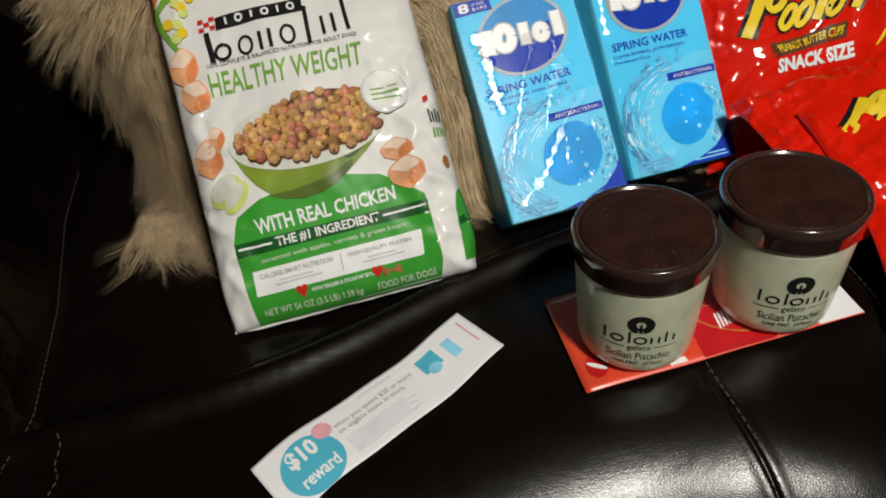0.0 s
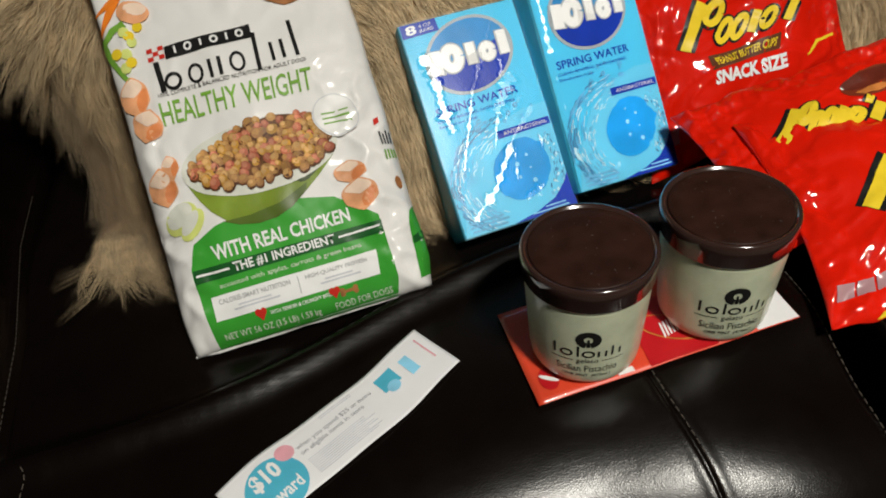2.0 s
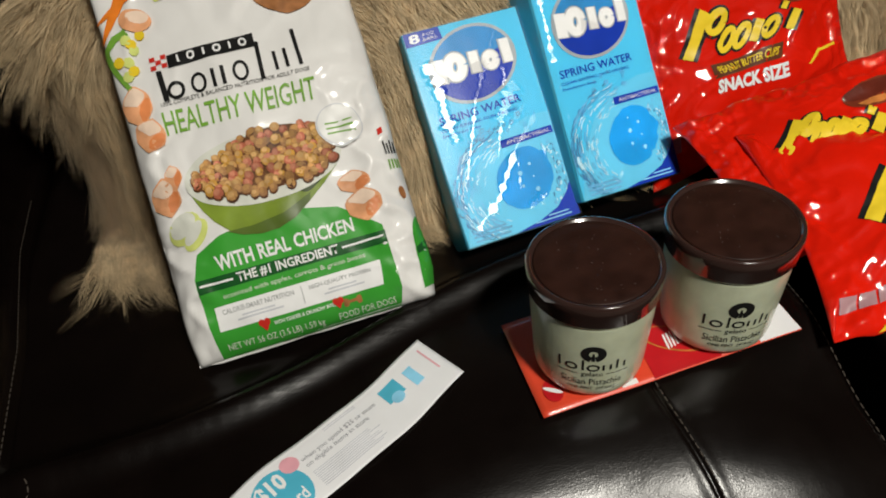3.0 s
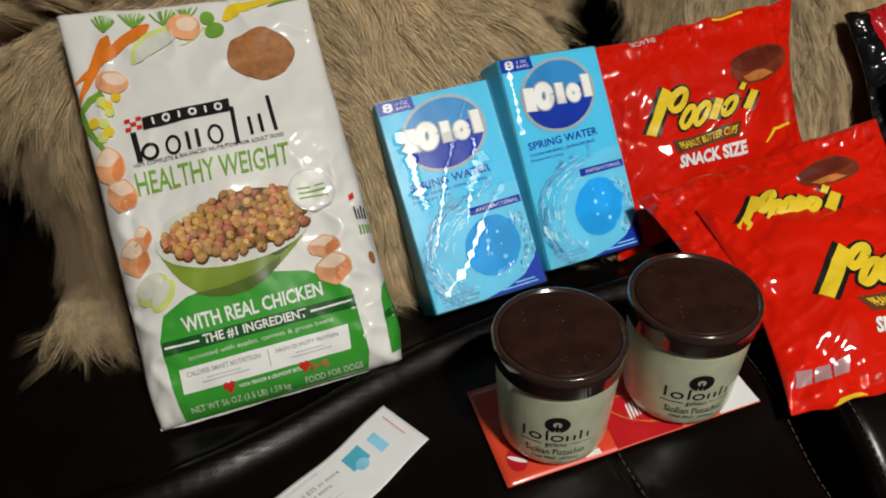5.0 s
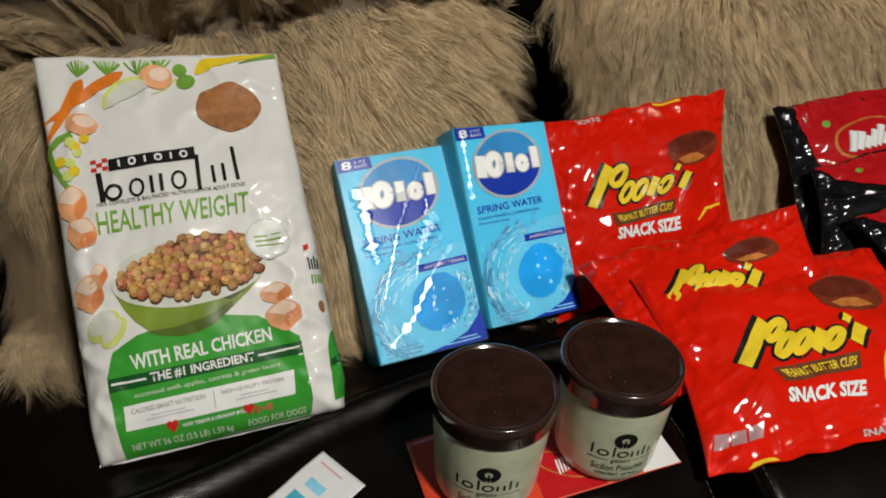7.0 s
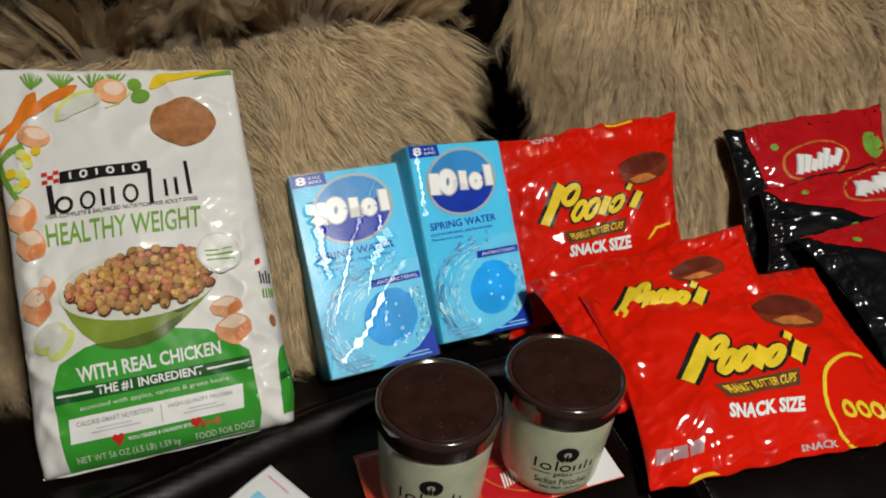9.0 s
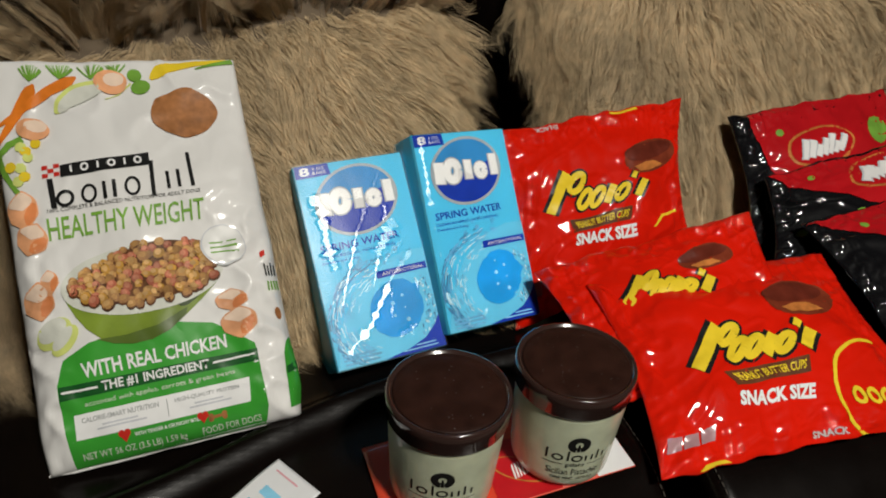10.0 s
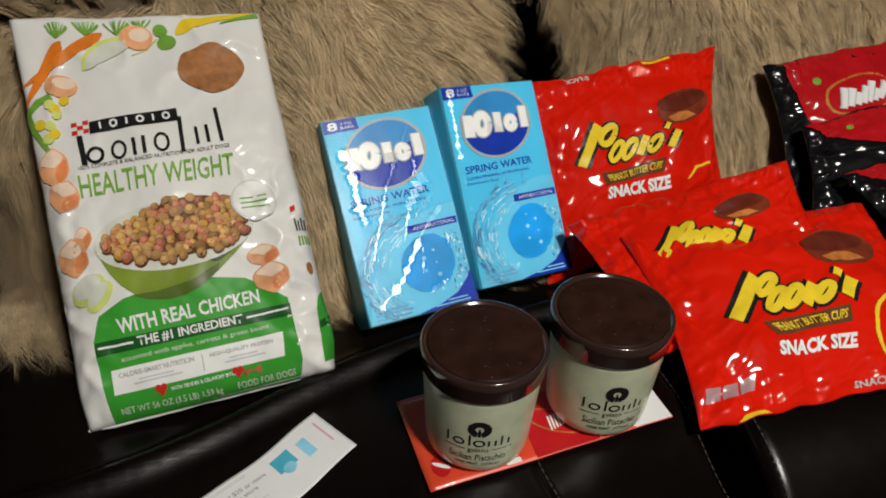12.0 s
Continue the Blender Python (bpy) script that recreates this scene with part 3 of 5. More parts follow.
def fur_pillow(label, x0, x1, seed, comb, y0=0.59, z0=0.0, tall=(0.31, 0.36), lean=0.66, clumps=3300, per=38, hang=0.0):
    """A long-haired cushion leaning on the sofa back: a padded body and many tapered, waving locks.
    comb(u, v) gives the turn of the hair from straight down, towards +x."""
    rnd = np.random.RandomState(seed)
    pillow = thing("fur_pillow", label, "pillow", "furry pillows on the sofa", at=((x0 + x1) / 2, y0 + 0.05, z0))
    up = Vector((0, math.sin(lean), math.cos(lean)))
    out = Vector((0, -math.cos(lean), math.sin(lean)))
    right = Vector((1, 0, 0))
    w = x1 - x0

    def skin(u, v, side=1):
        e = (max(0, 1 - abs(2 * u - 1) ** 3.2) ** 0.6) * (max(0, 1 - abs(2 * v - 1) ** 3.2) ** 0.6)
        pinch = 0.02 * (abs(2 * u - 1) ** 4) * (1 - (2 * v - 1) ** 2)
        x = x0 + w * u + (pinch if u < 0.5 else -pinch)
        return Vector((x, y0 + 0.055, z0 + 0.012)) + up * ((tall[0] + (tall[1] - tall[0]) * u) * v) + out * (side * (0.05 * e) - 0.02 - 0.095 * (hang * smooth01(0.36, 0.0, u) * smooth01(0.95, 0.2, v) * (1 - 0.3 * smooth01(0.3, 0.0, v))))
    front, back = Patch(26, 22, lambda u, v: skin(u, v)), Patch(26, 22, lambda u, v: skin(u, v, -0.6))
    closed_pouch("cushion_body", front, back, FUR_BASE, pillow)
    n = clumps
    u, v = rnd.uniform(0.0, 1.0, n), rnd.uniform(0.0, 1.0, n)
    pick = rnd.uniform(0, 1, n)
    u[pick < 0.05], u[pick > 0.95] = 0.006, 0.994
    v[(pick > 0.86) & (pick < 0.95)] = 0.992
    v[(pick > 0.82) & (pick < 0.86)] = 0.01
    root, flows, sides, normals = (np.zeros((n, 3)) for _ in range(4))
    long, body = rnd.uniform(0.045, 0.09, n), rnd.uniform(0.004, 0.026, n)
    for i in range(n):
        a, b = float(u[i]), float(v[i])
        p = front.at(a, b)
        normal = Vector(front.n[min(int(b * 22), 22), min(int(a * 26), 26)])
        turn = comb(a, b) + 0.55 * fuzz(p.x * 7 + seed, p.z * 8, 1.0) + 0.4 * fuzz(p.x * 19, p.z * 19, seed) + float(rnd.normal(0, 0.09))
        flow = right * math.sin(turn) - up * math.cos(turn)
        if b > 0.9:
            curl_over = 1.6 * fuzz(p.x * 9 + seed, 2.0)
            flow = (right * (0.75 * math.sin(curl_over) + 0.35 * math.sin(turn)) + up * (0.12 + 0.45 * fuzz(p.x * 22, 1.0)) + out * 0.55).normalized()
            body[i] += 0.008
        if hang and b < 0.55 and a < 0.12:
            k = smooth01(0.55, 0.03, b)
            flow = (flow * (1 - k) + k * (right * (0.28 * math.sin(5 * turn + 1.6) + 0.03) - UP * 0.42 + Vector((0, -0.85, 0)))).normalized()
            long[i] *= 1 + k * float(rnd.uniform(-0.5, 0.6))
        side = flow.cross(normal)
        side = side.normalized() if side.length > 1e-4 else right
        root[i], flows[i], sides[i], normals[i] = p, flow, side, normal
    # the single hairs of every lock
    lock = np.repeat(np.arange(n), per)
    total = n * per
    curl, phase = rnd.normal(0, 0.0095, n)[lock], rnd.uniform(0, 6, n)[lock]
    spread = rnd.uniform(0.0028, 0.0066, n)[lock]
    jx, jy = rnd.normal(0, 1, total) * spread, rnd.normal(0, 1, total) * spread
    reach = long[lock] * rnd.uniform(0.6, 1.1, total)
    wide = rnd.uniform(0.00014, 0.0003, total)
    lift = body[lock] * rnd.uniform(0.7, 1.3, total)
    stray = rnd.normal(0, 0.0035, total)
    low = 0.002 + 0.004 * rnd.rand(total)
    p, fl, sd, nm = root[lock], flows[lock], sides[lock], normals[lock]
    co = np.zeros((total, 9, 3))
    for j, t in enumerate((0.0, 0.22, 0.48, 0.75, 1.0)):
        q = p + fl * (reach * t)[:, None] + sd * (jx * (1 - 0.84 * t) + curl * np.sin(phase + 4.2 * t) * t * 1.5 + stray * t * t)[:, None]
        q = q + nm * (lift * (1 - (1 - t) ** 3) * (1 - 0.5 * t) + jy * 0.55 * (1 - 0.5 * t))[:, None]
        q[:, 2] -= 0.008 * t * t
        q[:, 2] = np.maximum(q[:, 2], low)
        if t < 1:
            k = (wide * (1 - 0.6 * t))[:, None]
            co[:, 2 * j], co[:, 2 * j + 1] = q - sd * k, q + sd * k
        else:
            co[:, 8] = q
    corner = np.array((0, 1, 3, 2, 2, 3, 5, 4, 4, 5, 7, 6, 6, 7, 8))
    me = bpy.data.meshes.new("fur")
    me.vertices.add(total * 9)
    me.vertices.foreach_set("co", co.reshape(-1))
    me.loops.add(total * 15)
    me.loops.foreach_set("vertex_index", (np.arange(total)[:, None] * 9 + corner).reshape(-1).astype(np.int32))
    me.polygons.add(total * 4)
    me.polygons.foreach_set("loop_start", (np.arange(total)[:, None] * 15 + np.array((0, 4, 8, 12))).reshape(-1).astype(np.int32))
    me.polygons.foreach_set("use_smooth", np.ones(total * 4, dtype=bool))
    me.materials.append(FUR)
    me.update(calc_edges=True)
    part("fur", me, FUR, pillow, "long taupe faux fur")
    settle_parent(pillow)
    return pillow


def comb_left(u, v):
    return 0.05 - 0.4 * smooth01(0.16, 0.0, u) + 0.5 * smooth01(0.35, 1.0, u) + 0.75 * (v - 0.35) * smooth01(0.2, 0.5, u) - 1.1 * smooth01(0.55, 0.3, u) * smooth01(0.55, 0.95, v)


def comb_right(u, v):
    return -0.12 - 0.25 * smooth01(0.25, 0.0, u) + 1.25 * smooth01(0.52, 0.62, u + 0.12 * (v - 0.5)) * smooth01(0.45, 0.8, v)


fur_pillow("long-haired taupe faux fur pillow leaning against the sofa back", -0.258, 0.249, 5, comb_left, hang=1.0)
fur_pillow("long-haired taupe faux fur pillow on the next seat", 0.390, 0.95, 11, comb_right, y0=0.668, tall=(0.40, 0.40))

# ---- dog food bag ----


def dog_food_bag():
    bag = thing("dog_food_bag", "white and green bag of dog food leaning on a pillow", "bag", at=(-0.06, 0.55, 0.004))
    tl, tr, br, bl = (-0.174, 0.753, 0.266), (0.029, 0.752, 0.252), (0.046, 0.5305, 0.0085), (-0.162, 0.5225, 0.0008)
    n0 = (Vector(tr) - Vector(tl)).cross(Vector(bl) - Vector(tl)).normalized() * -1
    if n0.y > 0:
        n0 = -n0

    def corner(u, v):
        # lower corners tucked round
        k = max(0, (abs(2 * u - 1) - 0.84) / 0.16) * max(0, 1 - v / 0.075)
        return Vector((-0.004 if u > 0.5 else 0.002, 0.001, 0.001)) * k

    def front(u, v):
        p = bilinear(tl, tr, br, bl, u, v)
        side = math.sqrt(max(0, 1 - (1 - min(1, u / 0.10)) ** 2)) * math.sqrt(max(0, 1 - (1 - min(1, (1 - u) / 0.14)) ** 2))
        belly = (0.6 * side + 0.4 * (1 - abs(2 * u - 1) ** 2.5)) * math.sqrt(max(0, 1 - (1 - min(1, v / 0.1)) ** 2)) * (1 - smooth01(0.5, 1.0, v) * 0.93)
        rough = 0.4 + 1.3 * smooth01(0.3, 0.0, min(u, 1 - u)) * smooth01(1.0, 0.3, v)
        crease = 0.0030 * fuzz(u * 4, v * 7, 1) + 0.0042 * (0.22 - abs(fuzz(u * 3.2 + v, v * 5.5 - u * 1.5, 11))) + 0.0036 * rough * (abs(fuzz(u * 9, v * 14, 2)) - 0.25) + 0.0005 * rough * fuzz(u * 30, v * 40, 3) + 0.0062 * smooth01(0.24, 0.0, min(u, 1 - u)) * smooth01(0.8, 0.3, v) * (1 - abs(fuzz(u * 7 + v * 3, v * 12, 8))) ** 3
        crease += 0.0040 * smooth01(0.62, 0.9, u) * smooth01(0.85, 0.45, v) * (1 - abs(fuzz(u * 6 - v * 5, v * 9 + u * 4, 17))) ** 4
        crease += 0.0042 * smooth01(0.5, 0.95, v) * (1 - abs(fuzz(u * 5 + v * 3, v * 4 - u * 2, 23))) ** 5
        crease -= 0.004 * smooth01(0.22, 0.04, u) * math.exp(-((v - 0.29 + 0.25 * u) / 0.012) ** 2)
        crease *= 1 - 0.85 * math.exp(-((u - 0.79) / 0.035) ** 2 - ((v - 0.47) / 0.07) ** 2)
        out_line = Vector((1, 0, 0)) * (0.003 * fuzz(v * 7, 3.3) * (1 if u > 0.5 else -1) * abs(2 * u - 1) ** 4)
        p += corner(u, v)
        return p + out_line + n0 * (0.025 * belly + crease * smooth01(0, 0.05, min(u, 1 - u) + 0.02))

    def rear(u, v):
        p = bilinear(tl, tr, br, bl, u, v)
        full = (1 - abs(2 * u - 1) ** 5.0) * (1 - smooth01(0.3, 1.0, v))
        p += corner(u, v)
        return p - n0 * (0.0015 + 0.06 * full * smooth01(0.0, 0.1, v))
    S = Patch(80, 120, front)
    closed_pouch("sack", S, Patch(80, 120, rear), PLASTIC_WHITE, bag)
    L = 0.0005
    R = S.h / S.w
    # green field with its band
    printed("green_panel", [[(0.113, 0.008), (0.836, 0.005), (0.855, 0.05), (0.85, 0.21), (0.78, 0.245), (0.703, 0.28), (0.55, 0.3), (0.384, 0.3), (0.238, 0.285), (0.135, 0.255), (0.101, 0.2)]], SACK_GREEN, bag, S, L)
    band = printed("dark_band", [[(0.105, 0.165), (0.85, 0.165), (0.853, 0.196), (0.105, 0.196)]], DARK_GREEN, bag, S, 2 * L)
    printed("rule", [[(0.115, 0.179), (0.245, 0.179), (0.245, 0.184), (0.115, 0.184)]], WHITE_PRINT, band, S, 3 * L)
    printed("rule", [[(0.675, 0.179), (0.84, 0.181), (0.84, 0.186), (0.675, 0.184)]], WHITE_PRINT, band, S, 3 * L)
    lettered("lettering", "WITH REAL CHICKEN", ((0.2, 0.205), (0.74, 0.212), (0.743, 0.246), (0.196, 0.242)), WHITE_PRINT, bag, S, 2 * L, 0.025)
    lettered("lettering", "THE #1 INGREDIENT", ((0.26, 0.169), (0.66, 0.169), (0.66, 0.193), (0.26, 0.193)), WHITE_PRINT, band, S, 3 * L, 0.025)
    lettered("lettering", "accented with apples, carrots & green beans", ((0.19, 0.139), (0.75, 0.141), (0.75, 0.156), (0.19, 0.154)), BOWL_RIM, bag, S, 2 * L)
    panel = printed("white_panel", [[(0.14, 0.071), (0.79, 0.07), (0.801, 0.129), (0.146, 0.128)]], WHITE_PRINT, bag, S, 2 * L)
    lettered("lettering", "CALORIE-SMART NUTRITION", ((0.17, 0.107), (0.45, 0.106), (0.45, 0.118), (0.17, 0.119)), SACK_GREY, panel, S, 3 * L, 0.02)
    lettered("lettering", "HIGH-QUALITY PROTEIN", ((0.51, 0.106), (0.755, 0.106), (0.755, 0.117), (0.51, 0.118)), SACK_GREY, panel, S, 3 * L, 0.02)
    printed("rule", [[(0.478, 0.08), (0.481, 0.08), (0.483, 0.12), (0.48, 0.12)]], SACK_GREY, panel, S, 3 * L)
    small_lines = [[(a, y), (b, y), (b, y + 0.004), (a, y + 0.004)] for a, b, y in ((0.24, 0.37, 0.094), (0.22, 0.4, 0.086), (0.58, 0.69, 0.094), (0.56, 0.72, 0.086))]
    for line in small_lines:
        printed("fine_print", [line], PALE_INK, panel, S, 3 * L)
    lettered("lettering", "WITH TENDER & CRUNCHY BITES", ((0.345, 0.053), (0.59, 0.053), (0.59, 0.062), (0.345, 0.062)), WHITE_PRINT, bag, S, 2 * L, 0.02)
    lettered("lettering", "NET WT 56 OZ (3.5 LB) 1.59 kg", ((0.15, 0.02), (0.53, 0.014), (0.53, 0.034), (0.15, 0.04)), BOWL_RIM, bag, S, 2 * L)
    lettered("lettering", "FOOD FOR DOGS", ((0.59, 0.018), (0.82, 0.018), (0.82, 0.034), (0.59, 0.034)), BOWL_RIM, bag, S, 2 * L)
    printed("heart_mark", [oval(0.301, 0.066, 0.012, 0.008), oval(0.322, 0.066, 0.012, 0.008), [(0.29, 0.064), (0.333, 0.064), (0.312, 0.045)]], RED_PRINT, bag, S, 3 * L)
    printed("heart_mark", [oval(0.592, 0.064, 0.011, 0.008), oval(0.612, 0.064, 0.011, 0.008), [(0.582, 0.062), (0.622, 0.062), (0.602, 0.045)]], RED_PRINT, bag, S, 3 * L)
    printed("bone_mark", [[(0.625, 0.051), (0.685, 0.051), (0.685, 0.058), (0.625, 0.058)], oval(0.63, 0.058, 0.01, 0.006), oval(0.63, 0.05, 0.01, 0.006), oval(0.683, 0.058, 0.01, 0.006), oval(0.683, 0.05, 0.01, 0.006)], BROWN_PRINT, bag, S, 3 * L)
    # the bowl of kibble
    left = [(0.17, 0.412), (0.182, 0.385), (0.205, 0.35), (0.238, 0.318), (0.285, 0.289), (0.34, 0.272)]
    right = [(0.40, 0.264), (0.47, 0.266), (0.54, 0.281), (0.61, 0.311), (0.685, 0.345), (0.745, 0.378), (0.78, 0.41)]
    bowl = printed("bowl_picture", [left + right + [(0.7, 0.43), (0.45, 0.41), (0.25, 0.415)]], BOWL_GREEN, bag, S, 2 * L)
    printed("bowl_shade", [[(0.27, 0.289), (0.33, 0.272), (0.40, 0.264), (0.47, 0.266), (0.54, 0.281), (0.61, 0.311), (0.62, 0.33), (0.5, 0.298), (0.38, 0.288)]], BOWL_SHADE, bowl, S, 2.5 * L)
    printed("bowl_shade", [blunt([(0.56, 0.36), (0.6, 0.325), (0.675, 0.352), (0.735, 0.385), (0.66, 0.378), (0.6, 0.365)])], BOWL_DEEP, bowl, S, 2.9 * L)
    printed("bowl_rim", [oval(0.475, 0.415, 0.306, 0.083, 0.02, 40, ratio=R)], BOWL_RIM, bowl, S, 3.2 * L)
    rnd = random.Random(4)
    mound = [(0.2, 0.41), (0.26, 0.382), (0.34, 0.362), (0.44, 0.352), (0.55, 0.355), (0.66, 0.37), (0.745, 0.396), (0.765, 0.435), (0.72, 0.478), (0.64, 0.503), (0.54, 0.508), (0.42, 0.49), (0.3, 0.462), (0.22, 0.435)]
    printed("kibble_print", [blunt([(0.48 + 0.95 * (a - 0.48), 0.435 + 0.94 * (b - 0.435)) for a, b in mound])], KIBBLE_DEEP, bowl, S, 3.8 * L)
    lower = lambda x: float(np.interp(x, [p[0] for p in mound[:8]], [p[1] for p in mound[:8]]))
    upper = lambda x: float(np.interp(x, [p[0] for p in mound[:7:-1]], [p[1] for p in mound[:7:-1]]))
    for row in range(10):
        groups = {}
        for k in range(19):
            cu = 0.208 + 0.545 * (k + rnd.uniform(0.1, 0.9)) / 19
            top, foot = upper(cu) - 0.004, lower(cu) + 0.004
            y = top - (top - foot) * (row + rnd.uniform(-0.3, 0.3)) / 9
            if not foot - 0.003 < y < top + 0.004 or rnd.random() < 0.12:
                continue
            size, turn = rnd.uniform(0.0135, 0.0215), rnd.uniform(0, 3)
            body = rnd.choice((KIBBLE, KIBBLE, KIBBLE_OCHRE, KIBBLE_OCHRE, KIBBLE_MID, KIBBLE_MID, KIBBLE_RED, KIBBLE_RED))
            shape = lambda s, dx, dy: [(px + rnd.uniform(-0.0012, 0.0012), py + rnd.uniform(-0.0008, 0.0008)) for px, py in oval(cu + dx, y + dy, size * s, size * s * 0.72, turn, 10, ratio=R)]
            groups.setdefault(("shade", KIBBLE_DARK), []).append(shape(1.12, 0.0015, -0.003))
            groups.setdefault(("body", body), []).append(shape(0.96, 0, 0))
            groups.setdefault(("light", {KIBBLE: KIBBLE_PALE, KIBBLE_OCHRE: KIBBLE_PALE, KIBBLE_MID: KIBBLE}.get(body, KIBBLE_ROSE)), []).append(shape(0.55, -0.003, 0.003))
        for (kind, mt), loops in groups.items():
            step = {"shade": 0.0, "body": 0.1, "light": 0.2}[kind]
            tagged(printed("kibble_print", loops, mt, bowl, S, (4.0 + 0.3 * row + step) * L), kind="stuff")
    # seal, words and marks above the bowl
    q = S.w / S.h
    seal = printed("seal", [oval(0.8, 0.47, 0.088, 0.088 * q, 0, 36)], SEAL_GLOSS, bag, S, 7.4 * L)
    printed("seal_ring", ring(0.8, 0.47, 0.081, 0.085, squash=q), PALE_INK, seal, S, 7.9 * L)
    printed("fine_print", [[(0.745, y), (0.855, y), (0.855, y + 0.004), (0.745, y + 0.004)] for y in (0.45, 0.462, 0.474)], LEAF_GREEN, seal, S, 7.9 * L)
    lettered("lettering", "HEALTHY WEIGHT", ((0.155, 0.535), (0.75, 0.545), (0.76, 0.6), (0.157, 0.59)), LEAF_GREEN, bag, S, 2 * L, 0.01)
    lettered("lettering", "100% COMPLETE & BALANCED NUTRITION FOR ADULT DOGS", ((0.165, 0.602), (0.753, 0.616), (0.756, 0.626), (0.165, 0.612)), SACK_BLACK, bag, S, 2 * L)
    plate_print = printed("logo_plate", [[(0.231, 0.689), (0.575, 0.703), (0.577, 0.737), (0.233, 0.72)]], SACK_BLACK, bag, S, 2 * L)
    plate = ((0.25, 0.697), (0.56, 0.709), (0.56, 0.73), (0.25, 0.716))
    for k in range(6):
        printed("wordmark", ribbon(plate, hoop(0.08 + 0.165 * k, 0.5, 0.04, 0.4) if k % 2 else [(0.08 + 0.165 * k, 0.05), (0.08 + 0.165 * k, 0.95)], 0.008, q), WHITE_PRINT, plate_print, S, 3 * L)
    checks = [[in_quad(((0.162, 0.691), (0.229, 0.694), (0.231, 0.725), (0.164, 0.722)), a / 3, b / 3) for a, b in ((i, j), (i + 1, j), (i + 1, j + 1), (i, j + 1))] for i in range(3) for j in range(3) if (i + j) % 2 == 0]
    printed("checker_mark", checks, RED_PRINT, bag, S, 2 * L)
    word = ((0.175, 0.611), (0.75, 0.633), (0.752, 0.728), (0.18, 0.69))
    for line, wide in (([(0.03, 0.02), (0.015, 0.97)], 0.022), (hoop(0.105, 0.27, 0.05, 0.22), 0.013), (hoop(0.265, 0.29, 0.045, 0.25), 0.011), ([(0.37, 0.03), (0.37, 0.56)], 0.014), ([(0.435, 0.03), (0.435, 0.56)], 0.014), (hoop(0.555, 0.29, 0.045, 0.25), 0.011), ([(0.69, -0.1), (0.7, 0.97)], 0.016), ([(0.8, 0.05), (0.8, 0.57)], 0.013), ([(0.875, 0.05), (0.875, 0.57)], 0.013), ([(0.965, 0.02), (0.96, 1.02)], 0.015)):
        printed("wordmark", ribbon(word, line, wide, q), SACK_BLACK, bag, S, 2.2 * L)
    # vegetables round the edge
    def carrot(a, b, w):
        edge, back = [], []
        dx, dy = b[0] - a[0], (b[1] - a[1]) * R
        k = math.hypot(dx, dy)
        for i in range(13):
            t = i / 12
            h = w * (0.08 + 0.92 * t ** 0.7) * math.sqrt(max(0.02, 1 - t ** 10)) / 2
            x, y = a[0] + (b[0] - a[0]) * t, a[1] + (b[1] - a[1]) * t
            edge.append((x - dy / k * h, y + dx / k * h / R))
            back.append((x + dy / k * h, y - dx / k * h / R))
        return edge[::-1] + back
    printed("carrot_picture", [carrot((0.0, 0.781), (0.178, 0.935), 0.062)], CARROT, bag, S, 2 * L)
    printed("carrot_picture", [carrot((0.002, 0.828), (0.34, 0.958), 0.056)], CARROT, bag, S, 2.6 * L)
    rnd = random.Random(9)
    sprigs = []
    for cu, cv, n, k in ((0.165, 0.965, 26, 0.05), (0.275, 0.972, 30, 0.06), (0.4, 0.972, 22, 0.06), (0.5, 0.982, 14, 0.05)):
        for _ in range(n):
            a = rnd.uniform(0.2, 2.6)
            sprigs += stroke([(cu, cv - 0.02), (cu + k * 0.6 * math.cos(a), cv - 0.01 + 0.012 * math.sin(a)), (min(0.98, cu + k * math.cos(a)), min(0.99, cv + 0.024 * math.sin(a)))], (0.005, 0.002), q)
    tagged(printed("leaf_picture", sprigs, LEAF_GREEN, bag, S, 2.5 * L), kind="stuff")
    rind = [(0.236, 0.862), (0.25, 0.892), (0.3, 0.93), (0.36, 0.945), (0.43, 0.948), (0.445, 0.93), (0.436, 0.912), (0.37, 0.893), (0.3, 0.87), (0.25, 0.855)]
    printed("lime_picture", [blunt(rind)], LIME, bag, S, 2.2 * L)
    printed("lime_picture", [blunt([(0.35 + 0.88 * (a - 0.345), 0.9 + 0.84 * (b - 0.906)) for a, b in rind])], BOWL_RIM, bag, S, 3.2 * L)
    for cu, cv, ru, rv, turn in ((0.475, 0.94, 0.066, 0.036, 0.0), (0.15, 0.82, 0.066, 0.03, -0.25)):
        lump = printed("chicken_picture", [blunt([(x + 0.01 * fuzz(x * 40, y * 40, 5), y + 0.005 * fuzz(x * 30, y * 50, 6)) for x, y in oval(cu, cv, ru, rv, turn, 14, ratio=R)], 1)], CHICKEN, bag, S, 3.6 * L)
        printed("chicken_top", [oval(cu + 0.012, cv + 0.007, ru * 0.66, rv * 0.55, turn, 14, ratio=R)], CHICKEN_PALE, lump, S, 4 * L)
    def cube(cu, cv, w, h, turn):
        def at(px, py):
            c, k = math.cos(turn), math.sin(turn)
            return (cu + w * (px * c - py * k * 0.7), cv + h * (px * k * 0.7 + py * c))
        base = printed("chicken_picture", [blunt([at(*p) for p in ((-1, 0.38), (-0.9, -0.4), (-0.8, -0.52), (-0.1, -1), (0.02, -1), (0.9, -0.5), (0.96, -0.38), (1, 0.3), (0.3, 0.86), (0.12, 0.88))])], CHICKEN, bag, S, 3 * L)
